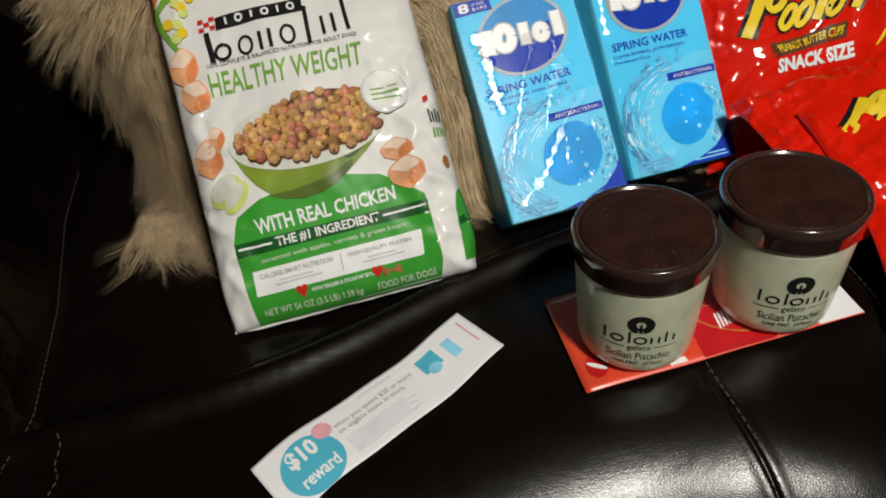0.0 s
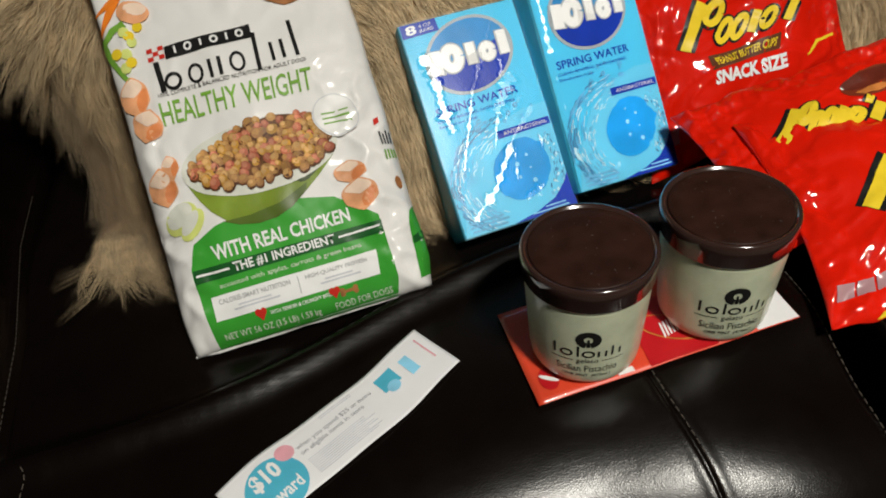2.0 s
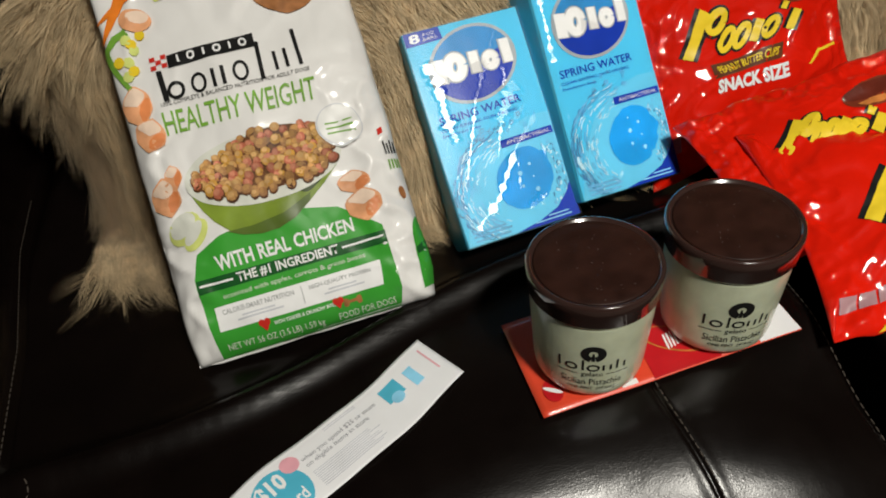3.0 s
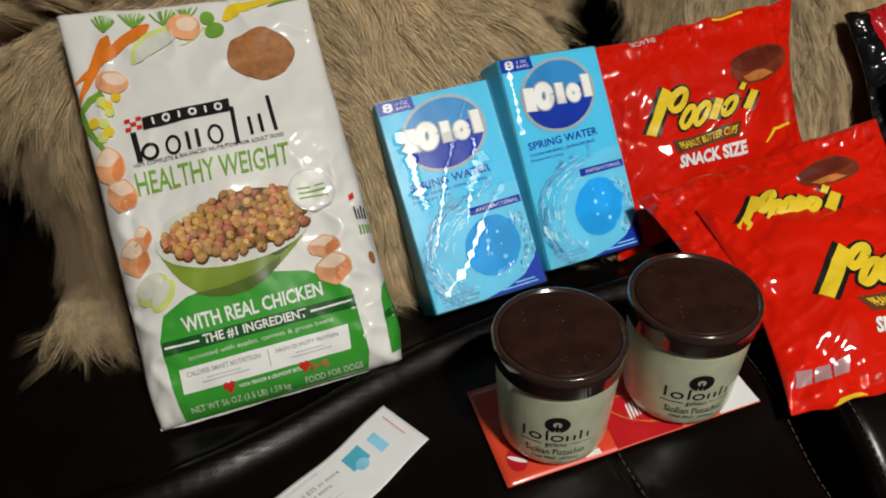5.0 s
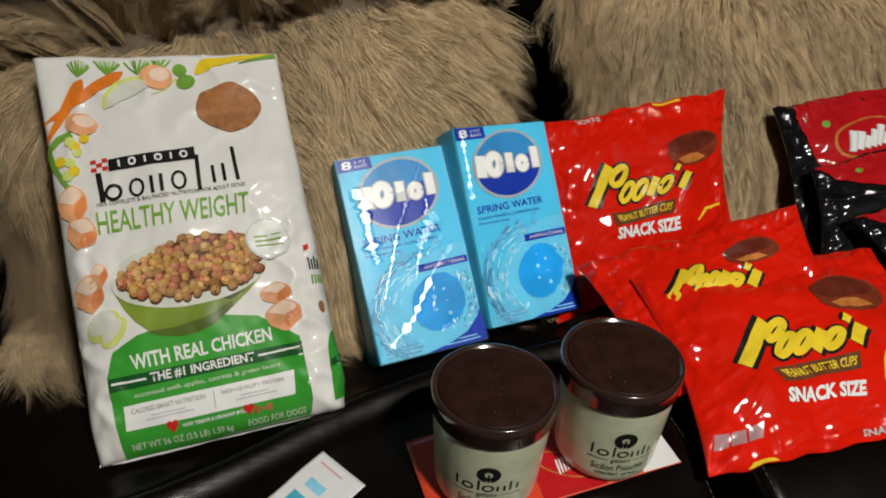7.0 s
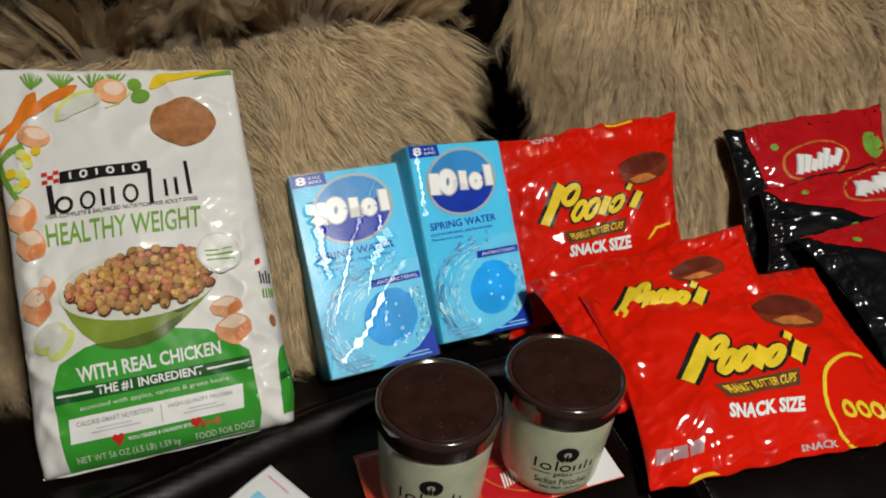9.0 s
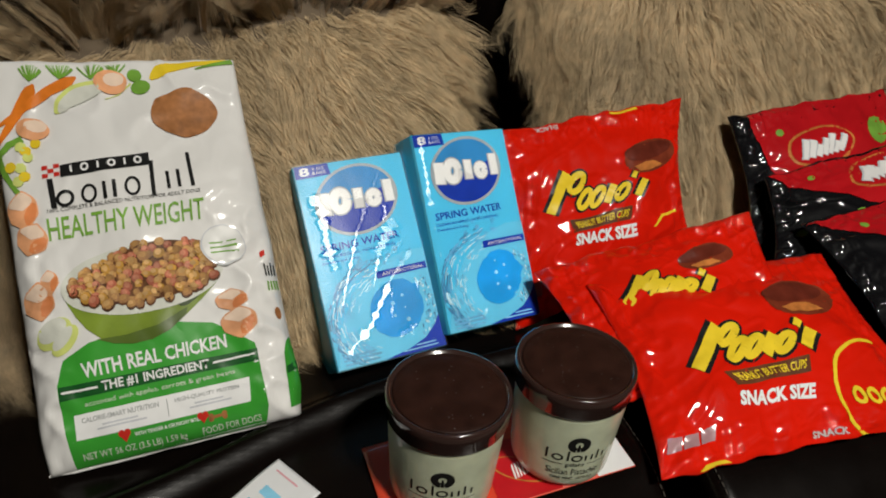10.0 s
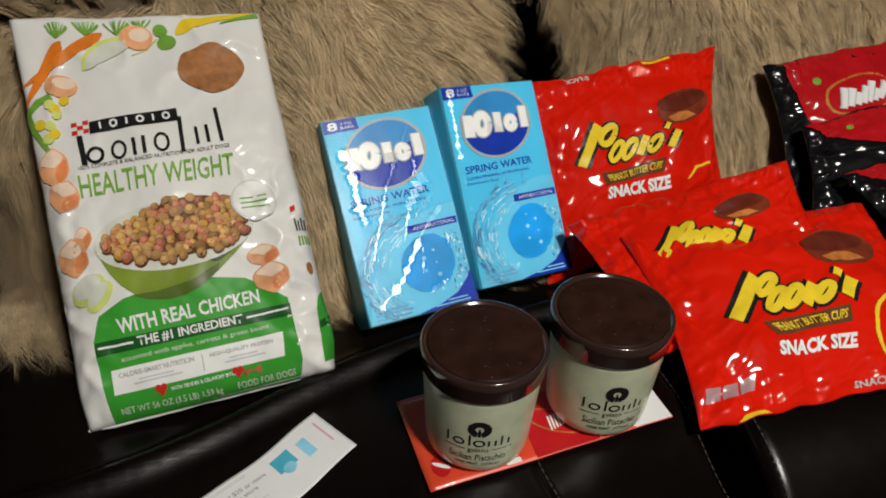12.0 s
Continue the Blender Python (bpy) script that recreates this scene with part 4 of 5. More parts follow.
        printed("chicken_side", [blunt([at(*p) for p in ((-0.02, -0.96), (0.86, -0.46), (0.94, 0.26), (0.02, -0.18))], 1)], CHICKEN_SHADE, base, S, 3.4 * L)
        printed("chicken_top", [blunt([at(*p) for p in ((-0.9, 0.34), (-0.4, 0.1), (0.0, -0.1), (0.12, -0.08), (0.88, 0.28), (0.3, 0.76), (0.1, 0.78))])], CHICKEN_PALE, base, S, 3.8 * L)
    for spec in ((0.075, 0.62, 0.06, 0.052, 0.2), (0.095, 0.548, 0.062, 0.046, -0.4), (0.085, 0.40, 0.058, 0.048, 0.1), (0.135, 0.44, 0.035, 0.03, 0.3), (0.79, 0.33, 0.066, 0.03, 0.15), (0.805, 0.272, 0.075, 0.044, 0.1)):
        cube(*spec)
    printed("bean_picture", stroke([(0.105, 0.797), (0.05, 0.785), (0.012, 0.762), (0.008, 0.735)], (0.03, 0.022), q), LEAF_GREEN, bag, S, 2.4 * L)
    printed("bean_picture", stroke([(0.01, 0.75), (0.03, 0.71), (0.065, 0.665), (0.105, 0.635)], (0.026, 0.014), q), LEAF_GREEN, bag, S, 2.9 * L)
    for cu, cv, turn in ((0.112, 0.763, 0.3), (0.118, 0.748, 1.0), (0.052, 0.727, 0.6), (0.088, 0.722, 2.0), (0.152, 0.782, 0.2), (0.095, 0.775, 1.4), (0.1, 0.7, 0.5), (0.075, 0.69, 1.2)):
        printed("corn_picture", [oval(cu, cv, 0.022, 0.013, turn, 8, ratio=R)], YELLOW_PRINT if turn < 1 else LIME, bag, S, 3.3 * L)
    printed("pepper_picture", [blunt([(0.63, 0.942), (0.645, 0.968), (0.675, 0.989), (0.82, 0.994), (0.985, 0.999), (0.985, 0.99), (0.85, 0.982), (0.74, 0.968), (0.68, 0.948)], 1)], YELLOW_PRINT, bag, S, 2 * L)
    printed("leaf_picture", [oval(0.575, 0.957, 0.03, 0.018, 0.8, 12, ratio=R)], LEAF_GREEN, bag, S, 2.6 * L)
    printed("leaf_picture", [oval(0.592, 0.923, 0.042, 0.02, 0.4, 12, ratio=R)], LEAF_GREEN, bag, S, 2.3 * L)
    printed("leaf_picture", stroke([(0.99, 0.992), (0.9, 0.982), (0.83, 0.972)], (0.022, 0.006), q), LEAF_GREEN, bag, S, 2.6 * L)
    printed("stalk_picture", stroke([(0.555, 0.935), (0.5, 0.905), (0.44, 0.89)], (0.008, 0.003), q), LIME, bag, S, 2.3 * L)
    printed("apple_picture", [oval(0.12, 0.32, 0.075, 0.03, 0.6, 16, ratio=R), oval(0.155, 0.3, 0.07, 0.022, 0.8, 16, ratio=R)], LIME, bag, S, 2.4 * L)
    printed("apple_picture", [oval(0.115, 0.328, 0.06, 0.022, 0.6, 16, ratio=R), oval(0.148, 0.306, 0.055, 0.014, 0.8, 16, ratio=R)], BOWL_RIM, bag, S, 3 * L)
    # a plain brown patch where the animal picture stands
    printed("brown_patch", [[(x + 0.02 * fuzz(x * 14, y * 14, 1), y + 0.012 * fuzz(x * 12, y * 16, 2)) for x, y in oval(0.75, 0.842, 0.135, 0.066, 0.12, 40, ratio=R)]], BROWN_PRINT, bag, S, 3 * L)
    # side fold print
    side_green = printed("side_print", [[(0.942, 0.03), (0.994, 0.03), (0.996, 0.21), (0.975, 0.2), (0.955, 0.17), (0.945, 0.12)]], SACK_GREEN, bag, S, 2 * L)
    printed("dark_band", [[(0.948, 0.115), (0.995, 0.125), (0.995, 0.145), (0.95, 0.135)]], DARK_GREEN, side_green, S, 3 * L)
    printed("brown_patch", [oval(0.968, 0.275, 0.012, 0.018, 0.3, 12)], BROWN_PRINT, bag, S, 2 * L)
    printed("checker_mark", [[(0.938, 0.425), (0.958, 0.43), (0.958, 0.446), (0.938, 0.441)]], RED_PRINT, bag, S, 2 * L)
    for k in range(4):
        printed("fine_print", [[(0.945 + 0.012 * k, 0.375), (0.951 + 0.012 * k, 0.376), (0.951 + 0.012 * k, 0.41 - 0.006 * (k % 2)), (0.945 + 0.012 * k, 0.41 - 0.006 * (k % 2))]], SACK_BLACK, bag, S, 2 * L)
        printed("fine_print", [[(0.945 + 0.012 * k, 0.335), (0.951 + 0.012 * k, 0.336), (0.951 + 0.012 * k, 0.36), (0.945 + 0.012 * k, 0.36)]], LEAF_GREEN, bag, S, 2 * L)
    # rolled lower seam
    hem = [bilinear(tl, tr, br, bl, u / 20, 0.004) + n0 * 0.004 for u in range(21)]
    hem = [p + corner(i / 20, 0.004) for i, p in enumerate(hem)]
    verts, faces = [], []
    for i, p in enumerate(hem):
        for k in range(6):
            a = 2 * math.pi * k / 6
            r = 0.0013 * (1 + 0.5 * fuzz(i * 0.7, 2.0))
            verts.append(p + n0 * (r * math.cos(a) - 0.002) + Vector((0, 0.3, 1)).normalized() * (r * math.sin(a) - 0.001 + 0.0012 * fuzz(i * 0.5, 5.0)))
    for i in range(20):
        for k in range(6):
            faces.append((i * 6 + k, i * 6 + (k + 1) % 6, (i + 1) * 6 + (k + 1) % 6, (i + 1) * 6 + k))
    part("bottom_fold", mesh_of("bottom_fold", verts, faces, PLASTIC_WHITE), PLASTIC_WHITE, bag)
    settle_parent(bag)


dog_food_bag()

# ---- soap boxes ----


def soap_box(x, y, z, yaw, lean, roll, w, h, creased, creases, tilt, label, depth=0.064):
    soap = thing("soap_box", label, "soap", "soap boxes on the sofa", at=(x, y, z))
    d = Vector((math.cos(yaw), math.sin(yaw), 0))
    b = Vector((-math.sin(yaw), math.cos(yaw), 0))
    u = b * math.sin(lean) + UP * math.cos(lean)
    d, u = d * math.cos(roll) + u * math.sin(roll), u * math.cos(roll) - d * math.sin(roll)
    n = d.cross(u).normalized()
    o = Vector((x, y, z))

    def face(a, c):
        return o + d * (w * a) + u * (h * c) + n * (0.0012 * math.sin(math.pi * a) * math.sin(math.pi * c) + 0.0004 * fuzz(a * 6, c * 10, creased))
    S = Patch(24, 44, face)
    bm = bmesh.new()
    m = Matrix((d.to_4d(), u.to_4d(), (-n).to_4d(), (0, 0, 0, 1))).transposed()
    m[3][0] = m[3][1] = m[3][2] = 0
    m[0][3], m[1][3], m[2][3], m[3][3] = o.x, o.y, o.z, 1
    bmesh.ops.create_cube(bm, size=1, matrix=m @ Matrix.Translation((w / 2, h / 2, depth / 2 + 0.0006)) @ Matrix.Diagonal((w, h, depth, 1)))
    bmesh.ops.bevel(bm, geom=bm.edges[:], offset=0.0022, segments=3, profile=0.5, affect="EDGES")
    bmesh.ops.recalc_face_normals(bm, faces=bm.faces[:])
    part("carton", bm, BOX_SIDE_SHADED, soap, "blue carton, side shade put into its colour")
    L = 0.0004
    R, q = S.h / S.w, S.w / S.h
    printed("front_print", [[(0.012, 0.006), (0.988, 0.006), (0.988, 0.994), (0.012, 0.994)]], BOX_BLUE, soap, S, L)
    lower = [(0.012, 0.006), (0.988, 0.006), (0.988, 0.5), (0.8, 0.5), (0.55, 0.46), (0.3, 0.36), (0.13, 0.22), (0.05, 0.08)]
    printed("splash_field", [lower], FIELD_BLUE, soap, S, 2 * L)
    rnd = random.Random(int(x * 1000))

    def arc(a, r, wide, tone_lift, hole=0.0):
        path = []
        for k in range(6):
            t = 1.75 + 2.3 * min(1, a + wide * k / 5)
            wob = r + 0.012 * fuzz(a * 9 + k * 0.6, r * 30, x)
            path.append((min(0.975, max(0.02, 0.66 + wob * 1.42 * math.cos(t))), max(0.012, 0.21 + wob * 0.66 * math.sin(t))))
        return path
    for name, mat, count, r0, r1, thick, high in (("splash_streak", DEEP_SPLASH, 64, 0.40, 0.455, (0.004, 0.013), 2.8), ("splash_streak", SPLASH, 70, 0.30, 0.46, (0.003, 0.009), 3.2),
                                                   ("splash_streak", FOAM, 60, 0.27, 0.44, (0.003, 0.011), 3.6)):
        loops = []
        for k in range(count):
            loops += stroke(arc(rnd.uniform(0, 0.95), rnd.uniform(r0, r1), rnd.uniform(0.02, 0.11), 0), rnd.uniform(*thick), q)
        for k in range(count // 3):
            a = rnd.uniform(-1.1, 0.9)
            r = rnd.uniform(0.24, 0.34)
            c = (min(0.965, 0.66 + r * math.cos(a)), 0.235 + r * 0.56 * math.sin(a))
            if c[1] > 0.03:
                loops.append(oval(c[0], c[1], rnd.uniform(0.004, 0.016), rnd.uniform(0.003, 0.008), rnd.uniform(0, 3), 8))
        tagged(printed(name, loops, mat, soap, S, high * L), kind="stuff")
    printed("drop_picture", [[(px + (0.05 if px > 0.72 else 0.014) * fuzz(i * 1.7, x * 9), py + (0.022 if px > 0.72 else 0.008) * fuzz(i * 2.1, 4)) for i, (px, py) in enumerate(oval(0.63, 0.235, 0.25, 0.135, 0.1, 44))]], DROP_BLUE, soap, S, 3.4 * L)
    printed("bubble", [oval(0.6 + 0.09 * (k % 2) + 0.02 * math.sin(k * 3), 0.32 - 0.03 * k, 0.008 + 0.006 * (k % 3), 0.005 + 0.003 * (k % 3), 0, 8) for k in range(6)], PALE_BLUE, soap, S, 4 * L)
    for k in range(16):
        a = rnd.uniform(1.0, 2.9)
        cu, cv = 0.6 + rnd.uniform(0.42, 0.56) * math.cos(a), 0.26 + rnd.uniform(0.2, 0.29) * math.sin(a)
        if 0.05 < cu < 0.95:
            r = rnd.uniform(0.008, 0.02)
            printed("bubble", ring(cu, cv, r * 0.65, r, 10, squash=q), SPLASH, soap, S, 3.6 * L)
    printed("corner_field", [[(0.43, 0.006), (0.988, 0.006), (0.988, 0.17), (0.93, 0.12), (0.82, 0.066), (0.65, 0.03)]], NAVY, soap, S, 3.8 * L)
    printed("fine_print", [[(a, v), (b, v), (b, v + 0.006), (a, v + 0.006)] for a, b, v in ((0.72, 0.9, 0.036), (0.6, 0.92, 0.02))], PALE_BLUE, soap, S, 4.4 * L)
    printed("fine_print", [[(a, v), (b, v), (b, v + 0.009), (a, v + 0.009)] for a, b, v in ((0.07, 0.36, 0.058), (0.07, 0.4, 0.04), (0.08, 0.38, 0.02))], SPLASH, soap, S, 4.4 * L)
    banner = printed("banner", [[(0.51, 0.391), (0.975, 0.398), (0.975, 0.432), (0.512, 0.426)]], NAVY, soap, S, 3.8 * L)
    lettered("lettering", "ANTIBACTERIAL", ((0.56, 0.4), (0.95, 0.406), (0.95, 0.422), (0.56, 0.417)), WHITE_PRINT, banner, S, 4.4 * L)
    lettered("lettering", "SPRING WATER", ((0.088, 0.56), (0.795, 0.573), (0.795, 0.61), (0.088, 0.597)), NAVY, soap, S, 2.6 * L, 0.01)
    lettered("lettering", "CLEAN RINSING, NON-DRYING", ((0.08, 0.528), (0.74, 0.538), (0.74, 0.553), (0.08, 0.543)), NAVY, soap, S, 2.6 * L)
    lettered("lettering", "Deodorant Soap", ((0.08, 0.502), (0.4, 0.506), (0.4, 0.522), (0.08, 0.518)), NAVY, soap, S, 2.6 * L)
    square = printed("count_square", [[(0.015, 0.932), (0.32, 0.936), (0.312, 0.993), (0.015, 0.993)]], NAVY, soap, S, 2.6 * L)
    lettered("lettering", "8", ((0.05, 0.942), (0.14, 0.943), (0.14, 0.985), (0.05, 0.984)), WHITE_PRINT, square, S, 3.4 * L, 0.03)
    lettered("lettering", "4 OZ", ((0.165, 0.966), (0.27, 0.967), (0.27, 0.981), (0.165, 0.98)), WHITE_PRINT, square, S, 3.4 * L)
    lettered("lettering", "BARS", ((0.165, 0.945), (0.28, 0.946), (0.28, 0.96), (0.165, 0.959)), WHITE_PRINT, square, S, 3.4 * L)
    # oval emblem with plain white bars
    t = 0.28
    badge = printed("emblem_rim", [oval(0.5, 0.795, 0.385, 0.172, t, 40, ratio=R)], SILVER, soap, S, 2.6 * L)
    printed("emblem", [oval(0.5, 0.795, 0.355, 0.158, t, 40, ratio=R)], OVAL_TOP, badge, S, 3.2 * L)
    printed("emblem_shade", [oval(0.5, 0.795, 0.355, 0.158, t, 24, math.pi, 2 * math.pi, R)], NAVY, badge, S, 3.8 * L)
    word = ((0.15, 0.735), (0.865, 0.762), (0.868, 0.87), (0.165, 0.845))
    shapes = [([(0.07, 0.0), (0.07, 0.98)], 0.1), (hoop(0.265, 0.5, 0.085, 0.4), 0.075), ([(0.5, 0.0), (0.5, 0.9)], 0.075), (hoop(0.69, 0.32, 0.06, 0.25), 0.06), ([(0.9, 0.0), (0.9, 1.0)], 0.08)]
    for line, wide in shapes:
        edge = [(line[0][0] * 1.02 - line[1][0] * 0.02, line[0][1] * 1.03 - line[1][1] * 0.03)] + line[1:-1] + [(line[-1][0] * 1.02 - line[-2][0] * 0.02, line[-1][1] * 1.03 - line[-2][1] * 0.03)]
        printed("wordmark_outline", ribbon(word, edge, wide * 1.35, q), SILVER, badge, S, 4.4 * L)
        printed("wordmark", ribbon(word, line, wide, q), WHITE_PRINT, badge, S, 5 * L)
    # shrink film, drawn tight, with long sharp creases of uneven width
    def sheet(a, c):
        lift = 0.0028 + 0.00012 * creased * fuzz(a * 6 + c * 2, c * 8, 7)
        px, py = a * w, c * h
        top, rise = 0.0, 0.0
        for k, (line, wide) in enumerate(creases):
            run = 0.0
            for (xa, ya), (xb, yb) in zip(line, line[1:]):
                ax, ay, bx, by = xa * w, ya * h, xb * w, yb * h
                ll = math.hypot(bx - ax, by - ay)
                tx, ty = (bx - ax) / ll, (by - ay) / ll
                along = (px - ax) * tx + (py - ay) * ty
                if -0.001 < along < ll + 0.001:
                    off = (px - ax) * ty - (py - ay) * tx + 0.0012 * fuzz((run + along) * 90, k, 3)
                    half = 2.0 * wide * (0.25 + 1.5 * abs(fuzz((run + along) * 130, k * 3.7, creased)))
                    if abs(off) < half:
                        fade = min(1, (half - abs(off)) / (0.35 * half))
                        if fade > top:
                            top, rise = fade, fade * (tilt * ty + (0.115 - 0.18 * c) * tx) * off
                run += ll
        return o + d * px + u * py + n * max(lift + rise, 0.0012)
    film = part("shrink_film", mesh_of("shrink_film", Patch(150, 240, sheet).g.reshape(-1, 3), Patch(150, 240, lambda a, c: Vector((a, c, 0))).faces(), FILM), FILM, soap, "clear creased shrink film")
    film.visible_shadow = False
    settle_parent(soap)


CREASES_A = [([(0.779, 0.941), (0.42, 0.628), (0.29, 0.46), (0.162, 0.305)], 0.0019), ([(0.774, 0.661), (0.69, 0.60), (0.565, 0.511)], 0.0058), ([(0.72, 0.735), (0.70, 0.66)], 0.0024), ([(0.60, 0.56), (0.52, 0.44), (0.47, 0.36)], 0.0017), ([(0.80, 0.55), (0.62, 0.475)], 0.0024),
             ([(0.859, 0.489), (0.634, 0.382), (0.363, 0.178), (0.13, 0.076)], 0.0027), ([(0.098, 0.835), (0.171, 0.788), (0.148, 0.619), (0.168, 0.48)], 0.0042),
             ([(0.603, 0.104), (0.719, 0.115), (0.812, 0.042)], 0.0046), ([(0.845, 0.361), (0.843, 0.303)], 0.0014), ([(0.62, 0.33), (0.56, 0.2)], 0.0013)]
CREASES_B = [([(0.07, 0.96), (0.07, 0.80), (0.055, 0.64)], 0.0021), ([(0.05, 0.56), (0.055, 0.5), (0.06, 0.36)], 0.0010), ([(0.42, 0.09), (0.36, 0.05)], 0.0016)]
soap_box(0.080, 0.560, 0.022, 0.17, 0.7152, -0.0474, 0.1097, 0.1951, 1.0, CREASES_A, 0.12, "sky blue boxed soap pack in creased shrink film")
soap_box(0.1887, 0.5714, 0.0329, 0.3421, 0.6365, -0.1748, 0.1097, 0.1951, 0.35, CREASES_B, 0.38, "sky blue boxed soap pack leaning on the furry pillow")

# ---- candy bags ----


def candy_bag(name, label, category, corners, puff, foil, seed, wobble=0.004, back=0.5, group="candy bags on the sofa", nu=112, nv=88):
    bag = thing(name, label, category, group, at=(Vector(corners[2]) + Vector(corners[3])) / 2)
    tl, tr, br, bl = (Vector(c) for c in corners)
    n = (tr - tl).cross(tl - bl).normalized()

    def rim(u, v):
        p = bilinear(tl, tr, br, bl, u, v)
        e = (tr - tl).normalized()
        f = (tl - bl).normalized()
        p += e * (0.012 * math.sin(math.pi * v) * (1 - 2 * u)) + f * wobble * fuzz(u * 5, seed, v * 3) * 1.2
        p += f * (0.003 * fuzz(u * 14, seed + 5)) * (1 if v > 0.5 else -1) * abs(2 * v - 1) ** 6
        return p

    def front(u, v):
        inner = smooth01(0.0, 0.3, u) * smooth01(0.0, 0.3, 1 - u) * smooth01(0.03, 0.32, v) * smooth01(0.03, 0.32, 1 - v)
        ends = max(smooth01(0.26, 0.02, v), smooth01(0.74, 0.98, v))
        sides = max(smooth01(0.2, 0.0, u), smooth01(0.8, 1.0, u))
        gather = 0.0030 * ends * fuzz(u * 21 + 1.5 * fuzz(u * 4, v * 6, seed), v * 3, seed + 3) + 0.0012 * ends * fuzz(u * 44, v * 5, seed + 5)
        pulls = 0.0032 * sides * fuzz(u * 3, v * 13 + 2 * fuzz(u * 5, v * 4, seed), seed + 6)
        folds = 0.0044 * (abs(fuzz(u * 4.5 + v * 2, v * 5 - u * 2, seed)) - 0.2) + 0.0014 * (abs(fuzz(u * 11, v * 9, seed + 2)) - 0.2)
        corner = max(ends, sides) * smooth01(0.0, 0.05, min(v, 1 - v))
        folds += 0.0036 * corner * (1 - abs(fuzz(u * 8 + v, v * 7 - u, seed + 12))) ** 5 + 0.0016 * corner * (1 - abs(fuzz(u * 19, v * 17, seed + 14))) ** 4
        weave = 2 * fuzz(u * 3, v * 5, seed + 20)
        folds += 0.0030 * max(sides, 0.6 * ends) * smooth01(0.0, 0.06, min(u, 1 - u)) * (1 - abs(fuzz(u * 19 + weave, v * 3.4 + weave, seed + 21))) ** 6
        folds += 0.0016 * (1 - abs(fuzz(u * 4 + weave, v * 6 - u * 3, seed + 25))) ** 9
        crumple = max(smooth01(0.34, 0.06, math.hypot(u, 1 - v)), 0.7 * smooth01(0.3, 0.06, math.hypot(u, v)), 0.8 * smooth01(0.3, 0.06, math.hypot(1 - u, 1 - v)))
        folds += 0.0019 * crumple * (1 - abs(fuzz(u * 30 + weave, v * 17, seed + 30))) ** 3
        lumps = fuzz(u * 3.5, v * 3, seed + 8)
        rim_fade = smooth01(0, 0.04, min(u, 1 - u, v, 1 - v) + 0.014)
        return rim(u, v) + n * (puff * inner ** 0.7 * (1 + 0.4 * lumps) + (gather + pulls + folds) * rim_fade)

    def rear(u, v):
        inner = smooth01(0.0, 0.3, u) * smooth01(0.0, 0.3, 1 - u) * smooth01(0.03, 0.32, v) * smooth01(0.03, 0.32, 1 - v)
        return rim(u, v) - n * (0.0008 + puff * back * inner ** 0.7)
    S = Patch(nu, nv, front)
    closed_pouch("wrapper", S, Patch(nu, nv, rear), foil, bag)
    # pressed ribs of the sealed ends
    for v0 in (0.012, 0.965):
        loops = [[(0.02, v0 + 0.008 * k), (0.98, v0 + 0.008 * k), (0.98, v0 + 0.004 + 0.008 * k), (0.02, v0 + 0.004 + 0.008 * k)] for k in range(3)]
        printed("crimped_seal", loops, foil, bag, S, 0.0003)
    return bag, S


SCRIPT = [([(0.03, 0.02), (0.07, 0.45), (0.13, 0.95)], 0.05), (hoop(0.235, 0.72, 0.06, 0.22, 0.12), 0.03), (hoop(0.34, 0.3, 0.05, 0.24, 0.12), 0.026), (hoop(0.47, 0.3, 0.05, 0.24, 0.12), 0.026), ([(0.57, 0.04), (0.62, 0.58)], 0.04), (hoop(0.715, 0.3, 0.05, 0.24, 0.12), 0.026), ([(0.83, 0.98), (0.81, 0.74)], 0.028), ([(0.88, 0.06), (0.94, 0.64)], 0.042)]


